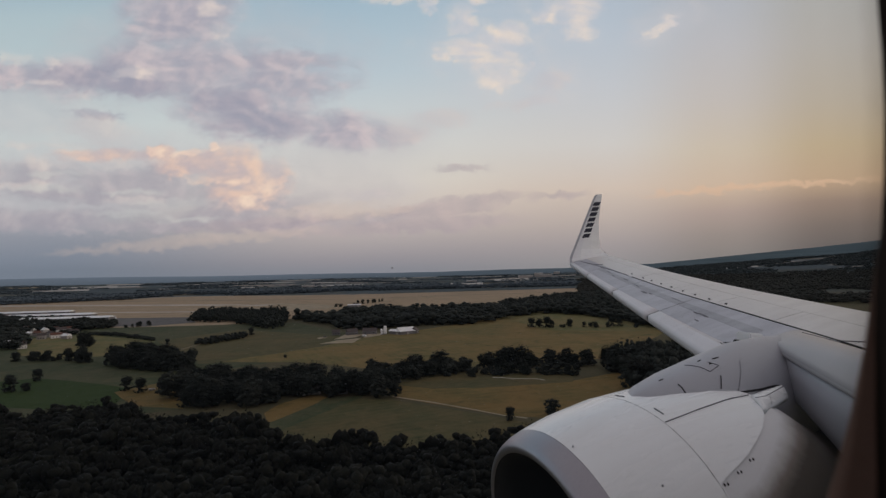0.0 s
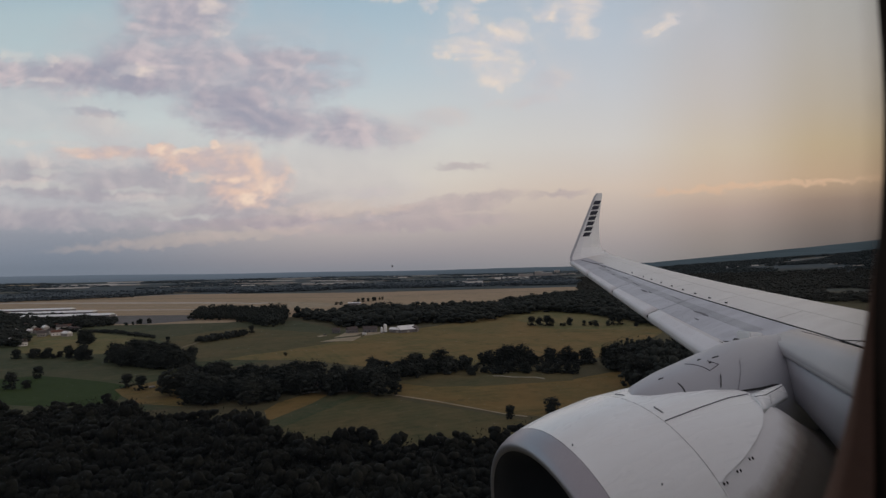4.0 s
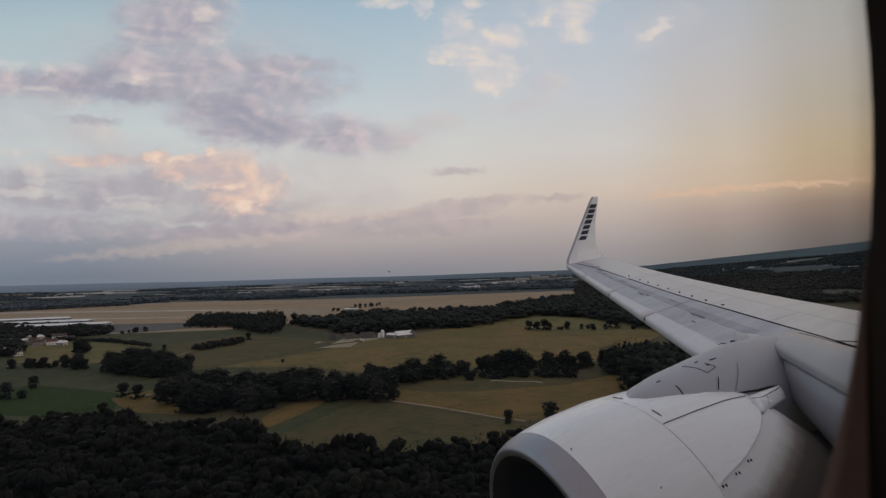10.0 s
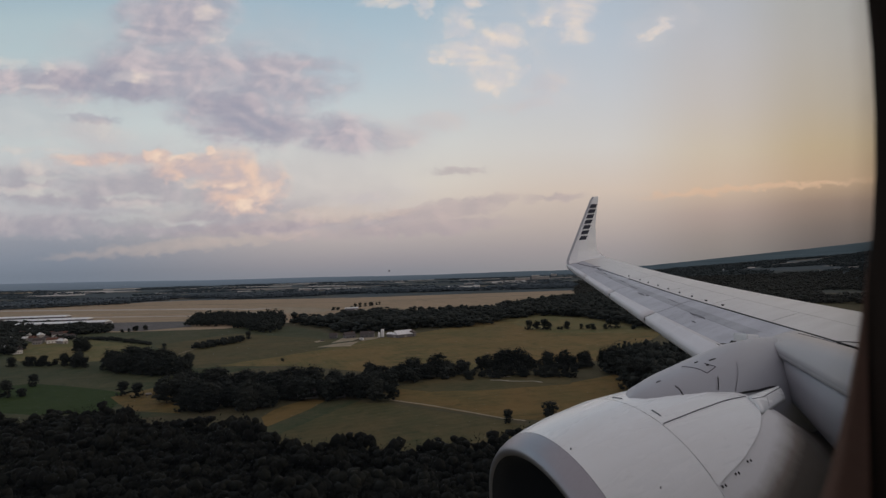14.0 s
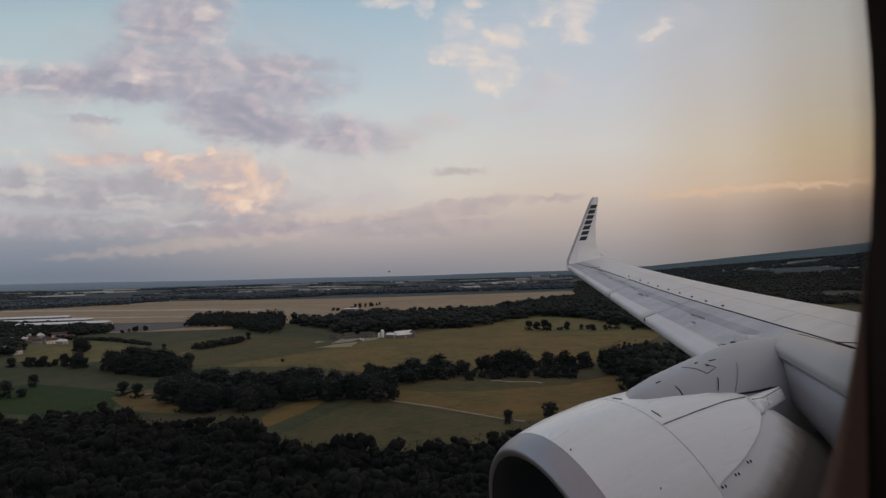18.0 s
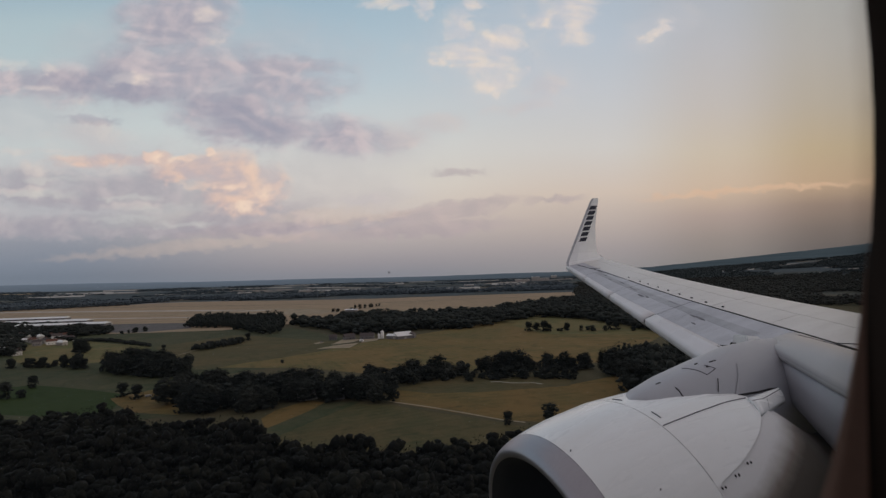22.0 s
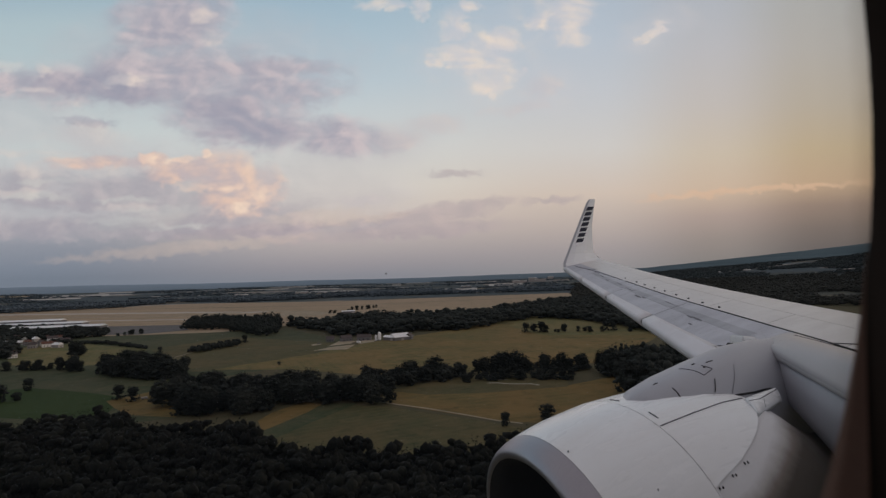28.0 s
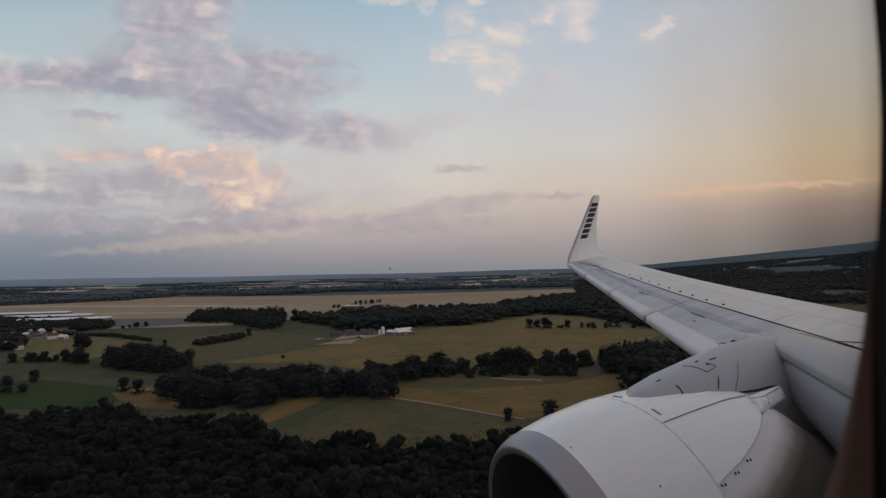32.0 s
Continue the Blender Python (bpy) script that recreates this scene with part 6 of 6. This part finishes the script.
for line in ([(0.0, 0.35), (0.3, 0.5), (1.0, 0.3)], [(0.42, 0.55), (0.3, 0.98)]):
    bm = bmesh.new()
    slab(bm, [[fairing_at(k, m - 0.012, 0.003), fairing_at(k + 0.004, m + 0.012, 0.003)] for k, m in line], 0.004)
    part("seam", bm, M_STAIN, fairing, "dark panel seam")

# pylon: a rounded fairing from the cowl's crown into the wing
PYLON = ((3.02, 3.2, 0.02, -0.97, -1.05), (3.1, 3.2, 0.17, -0.93, -1.15), (3.2, 3.22, 0.26, -0.9, -1.25), (3.5, 3.25, 0.36, -0.84, -1.3), (3.9, 3.27, 0.39, -0.76, -1.35), (4.35, 3.34, 0.37, -0.695, -1.4), (4.85, 3.44, 0.34, -0.695, -1.5), (5.15, 3.48, 0.35, -0.71, -1.5), (5.4, 3.52, 0.36, -0.73, -1.5), (5.8, 3.56, 0.4, -0.86, -1.5), (6.2, 3.6, 0.42, -1.0, -1.5), (7.0, 3.8, 0.4, -1.2, -1.5), (7.6, 3.95, 0.3, -1.35, -1.5))
bm = bmesh.new()
rows = []
for a, l, w, u, b in PYLON:
    ring = []
    for j in range(25):
        th = math.pi * j / 24
        ring.append((a, l + w * math.cos(th), b + (u - b) * max(0.0, math.sin(th)) ** 0.72))
    rows.append(ring)
sheet(bm, rows)
bmesh.ops.recalc_face_normals(bm, faces=bm.faces)
pylon = part("pylon", bm, M_PYLON, airliner, "smooth grey pylon fairing", True)


def pylon_at(a, th, lift=0.004):
    cols = list(zip(*PYLON))
    l, w, u, b = (table(a, cols[0], cols[i]) for i in (1, 2, 3, 4))
    p = Vector((a, l + w * math.cos(th), b + (u - b) * max(0.0, math.sin(th)) ** 0.72))
    n = Vector((0, math.cos(th), math.sin(th)))
    return tuple(p + n * lift)


def pylon_line(pts, width, name, label):
    bm = bmesh.new()
    fine = []
    for (a0, t0), (a1, t1) in zip(pts, pts[1:]):
        fine += [(lerp(a0, a1, k / 6), lerp(t0, t1, k / 6)) for k in range(6)]
    fine.append(pts[-1])
    rows = []
    for i, (a, t) in enumerate(fine):
        p0, p1 = fine[max(0, i - 1)], fine[min(len(fine) - 1, i + 1)]
        d = Vector((p1[0] - p0[0], (p1[1] - p0[1]) * 0.5)).normalized() * width / 2
        rows.append([pylon_at(a - d.y, t + d.x / 0.5), pylon_at(a + d.y, t - d.x / 0.5)])
    slab(bm, rows, 0.006)
    part(name, bm, M_STAIN if width < 0.007 else M_SEAL, pylon, label)


for pts, w in (([(3.652, 1.571), (3.70, 1.85), (3.723, 2.061)], 0.004), ([(3.723, 2.061), (3.847, 2.007), (3.81, 1.806)], 0.004), ([(3.382, 2.065), (3.384, 2.184), (3.375, 2.355)], 0.008), ([(3.774, 2.226), (3.735, 2.34), (3.697, 2.445)], 0.008),
               ([(4.09, 2.112), (4.0, 2.304), (3.9, 2.453), (3.842, 2.574)], 0.0025), ([(3.87, 2.604), (4.142, 2.665), (4.476, 2.699)], 0.0105), ([(4.97, 1.931), (5.15, 1.98), (5.309, 2.041)], 0.008), ([(5.309, 2.041), (5.05, 2.2), (4.864, 2.36)], 0.009),
               ([(3.30, 1.70), (3.345, 1.715)], 0.012), ([(3.77, 1.65), (3.8, 1.66)], 0.012), ([(3.80, 1.87), (3.82, 1.89)], 0.014), ([(3.88, 1.785), (3.95, 1.815)], 0.01)):
    pylon_line(pts, w, "seam", "dark panel seam" if w > 0.01 else "faint panel seam")


# end fairing of the slat, standing proud above the pylon
bm = bmesh.new()
vs = box(bm, 5.05, 5.26, 3.70, 3.86, -0.82, -0.695)
for p in vs:
    if p.co.x > 5.1:
        p.co.z -= 0.03
bmesh.ops.bevel(bm, geom=list(bm.edges), offset=0.014, segments=2, affect="EDGES")
part("slat_end", bm, M_COWL, airliner, "small white slat end fairing")
bm = bmesh.new()
vs = box(bm, 4.99, 5.048, 3.815, 3.875, -0.85, -0.775)
for p in vs:
    if p.co.x < 5.0 and p.co.z > -0.8:
        p.co.z -= 0.05
part("slat_gap", bm, M_SEAL, airliner, "black gap at the slat's inner end")

# inner wing between pylon and fuselage: blunt swept nose, skin back to the seam, leading-edge flap hanging below
def nose(l):
    """Leading edge of the inner wing at l metres out: how far aft, the height of its fold, the height of its skin."""
    return 4.03 + (l - 2.2) * 0.74, -0.85 - (3.07 - l) * 0.1, -0.69


def inner_skin(k, f, lift=0.0):
    """The inner wing's upper skin: k from the pylon to the fuselage, f from the nose back to the seam."""
    l = lerp(3.5, 0.0, k)
    a, low, up = nose(l)
    p = Vector((a + 0.3, l, up)).lerp(Vector(top(lerp(5.9, 3.3, k), 0.505)), f)
    return tuple(p + Vector((0, 0, 0.015 * math.sin(math.pi * f) + lift)))


bm = bmesh.new()
rows = []
for k in steps(0, 1, 14):
    l = lerp(3.5, 0.0, k)
    a, low, up = nose(l)
    ring = [(a + 0.2, l, low - 0.02), (a + 0.05, l, low - 0.006), (a + 0.01, l, low + 0.015), (a, l, low + 0.045), (a + 0.02, l, low + 0.08), (a + 0.09, l, up - 0.045), (a + 0.17, l, up - 0.015)]
    rows.append(ring + [inner_skin(k, f) for f in (0.0, 0.1, 0.2, 0.35, 0.5, 0.7, 0.85, 1.0)])
slab(bm, rows, 0.02)
inner_nose = part("inner_wing_nose", bm, M_ROOT, airliner, "white inner wing leading edge", True)
for pts in ([(0.05, 0.3), (0.12, 0.38), (0.2, 0.42), (0.3, 0.44), (0.45, 0.45), (0.7, 0.45)],):
    bm = bmesh.new()
    slab(bm, [[inner_skin(k, f - 0.003, 0.006), inner_skin(k, f + 0.003, 0.006)] for k, f in pts], 0.01)
    part("seam", bm, M_SEAL, inner_nose, "dark panel seam")
bm = bmesh.new()
rows = []
for k in steps(0, 1, 16):
    l = lerp(3.4, 0.02, k)
    a, low, up = nose(l)
    foot = table(l, (0.0, 2.0, 2.5, 2.77, 3.0, 3.145, 3.23, 3.3, 3.4), (-1.85, -1.55, -1.40, -1.31, -1.235, -1.2, -1.18, -1.16, -1.1))
    face = [(a + 0.09, l, low - 0.012), (a + 0.03, l, lerp(low, foot, 0.08)), (a + 0.02, l, lerp(low, foot, 0.4)), (a + 0.03, l, lerp(low, foot, 0.75)), (a + 0.045, l, lerp(low, foot, 0.95)), (a + 0.08, l, foot)]
    rows.append(face + [(p[0] + 0.05, p[1], p[2]) for p in reversed(face)])
g = sheet(bm, rows, close_cols=True)
bm.faces.new(g[-1])
bm.faces.new(list(reversed(g[0])))
bmesh.ops.recalc_face_normals(bm, faces=bm.faces)
part("leading_edge_flap", bm, M_PYLON, airliner, "grey leading-edge flap below the wing root", True)
# wing root: the thick block that carries the wing into the fuselage
bm = bmesh.new()
rows = []
for l in steps(0.0, 2.5, 6):
    a = 4.03 + (l - 2.2) * 0.74
    rows.append([(a + 0.15, l, -0.86), (a + 0.4, l, -0.7), (6.5, l, -0.82), (8.5, l, -1.05), (11.3, l, -1.38), (8.5, l, -1.5), (6.5, l, -1.55), (a + 0.5, l, -1.3)])
g = sheet(bm, rows, close_cols=True)
bm.faces.new(g[-1])
bm.faces.new(list(reversed(g[0])))
bmesh.ops.recalc_face_normals(bm, faces=bm.faces)
part("wing_root", bm, M_SLAT, airliner, "pale grey wing root")

# fuselage: a closed round shell with the one window that is looked through
bm = bmesh.new()
rows = []
sts = [-12.0, -11.6, -10.8, -9.6, -8.0, -6.0, -4.0, -2.0, -0.35, 0.45, 2.0, 4.0, 6.0, 8.0, 11.0, 13.0, 16.0, 19.0, 22.0, 23.5]
radii = [0.2, 0.75, 1.2, 1.55, 1.78] + [1.82] * 11 + [1.6, 1.15, 0.55, 0.2]
angs = [radians(a) for a in list(range(0, 360, 12))]
for a, r in zip(sts, radii):
    rows.append([(a, -1.72 + r * math.cos(t), -0.35 + r * math.sin(t)) for t in angs])
grid = sheet(bm, rows, close_cols=True)
bm.faces.new(grid[0])
bm.faces.new(list(reversed(grid[-1])))
hole = [f for f in bm.faces if abs(f.calc_center_median().x - 0.05) < 0.3 and f.calc_center_median().y > -0.1 and abs(f.calc_center_median().z - 0.0) < 0.45]
bmesh.ops.delete(bm, geom=hole, context="FACES")
bmesh.ops.recalc_face_normals(bm, faces=bm.faces)
part("fuselage", bm, M_SKIN, airliner, "white fuselage shell", True)
bm = bmesh.new()
n = 64
def oval(w, h, l):
    return [(0.06 + w * math.cos(2 * math.pi * j / n), l, 0.075 + h * math.sin(2 * math.pi * j / n)) for j in range(n)]
rim = [(0.06 + 0.62 * max(-1, min(1, 1.5 * math.cos(2 * math.pi * j / n))), 0.03, 0.0 + 0.62 * max(-1, min(1, 1.5 * math.sin(2 * math.pi * j / n)))) for j in range(n)]
rim_out = [(p[0], 0.13, p[2]) for p in rim]
rows = [rim, oval(0.225, 0.29, 0.03), oval(0.21, 0.272, 0.05), oval(0.1815, 0.234, 0.105), oval(0.1735, 0.227, 0.115), oval(0.21, 0.27, 0.122), oval(0.34, 0.42, 0.13), rim_out]
sheet(bm, rows, close_rows=True, close_cols=True)
bmesh.ops.recalc_face_normals(bm, faces=bm.faces)
part("window_surround", bm, M_TRIM, airliner, "dark brown cabin window surround", True)
# brown lining of the window's lower corner
bm = bmesh.new()
low = range(48, 62)
def lining_row(w, h, l):
    row = []
    for j in low:
        k = 1 - smooth(49, 61, j)
        row.append(oval(lerp(0.1722, w, k), lerp(0.2257, h, k), lerp(0.1152, l, k))[j])
    return row


sheet(bm, [lining_row(0.194, 0.25, 0.08), lining_row(0.1805, 0.233, 0.103), lining_row(0.1722, 0.2257, 0.1152), lining_row(0.1745, 0.228, 0.117)])
bmesh.ops.recalc_face_normals(bm, faces=bm.faces)
part("window_lining", bm, M_REVEAL, airliner, "reddish brown lining of the window's lower corner", True)


def build_pane(tools, bsdf):
    """Old cabin plexiglass: clear, with a faint scratch veil tinted blue as haze, darker along the gasket."""
    add, link, put, maths, mix, ramp, noise_at = tools
    p = add("ShaderNodeTexCoord").outputs["Object"]
    flat = add("ShaderNodeMapping")
    flat.inputs["Location"].default_value = (-0.06 / 0.178, 0.0, -0.075 / 0.231)
    flat.inputs["Scale"].default_value = (1 / 0.178, 0.0, 1 / 0.231)
    link(p, flat.inputs["Vector"])
    rim = add("ShaderNodeVectorMath", op="LENGTH")
    link(flat.outputs[0], rim.inputs[0])
    smear = noise_at(p, 14.0, 4, 0.6)
    rim_tint = ramp(maths("ADD", rim.outputs["Value"], maths("MULTIPLY", maths("SUBTRACT", smear, 0.5), 0.12)), [(0.80, (0, 0, 0)), (0.92, (0.12, 0.12, 0.12)), (1.0, (0.5, 0.5, 0.5))])
    clear = add("ShaderNodeBsdfTransparent")
    put(clear.inputs[0], mix(rim_tint, (0.985, 0.985, 0.985, 1), (0.42, 0.4, 0.36, 1)))
    # bluish veil lifts the darks, standing in for haze over the land
    veil = add("ShaderNodeBsdfTranslucent")
    veil.inputs[0].default_value = (0.66, 0.78, 0.95, 1)
    both = add("ShaderNodeMixShader")
    put(both.inputs[0], maths("ADD", 0.005, maths("MULTIPLY", smear, 0.004)))
    link(clear.outputs[0], both.inputs[1])
    link(veil.outputs[0], both.inputs[2])
    link(both.outputs[0], bsdf.outputs[0].links[0].to_socket)


bm = bmesh.new()
bm.faces.new([bm.verts.new(p) for p in oval(0.185, 0.238, 0.118)])
pane = part("window_pane", bm, material("scratched_plexiglass", build_pane), airliner, "clear scratched plexiglass pane, darker brown towards the rim")
pane.visible_shadow = False
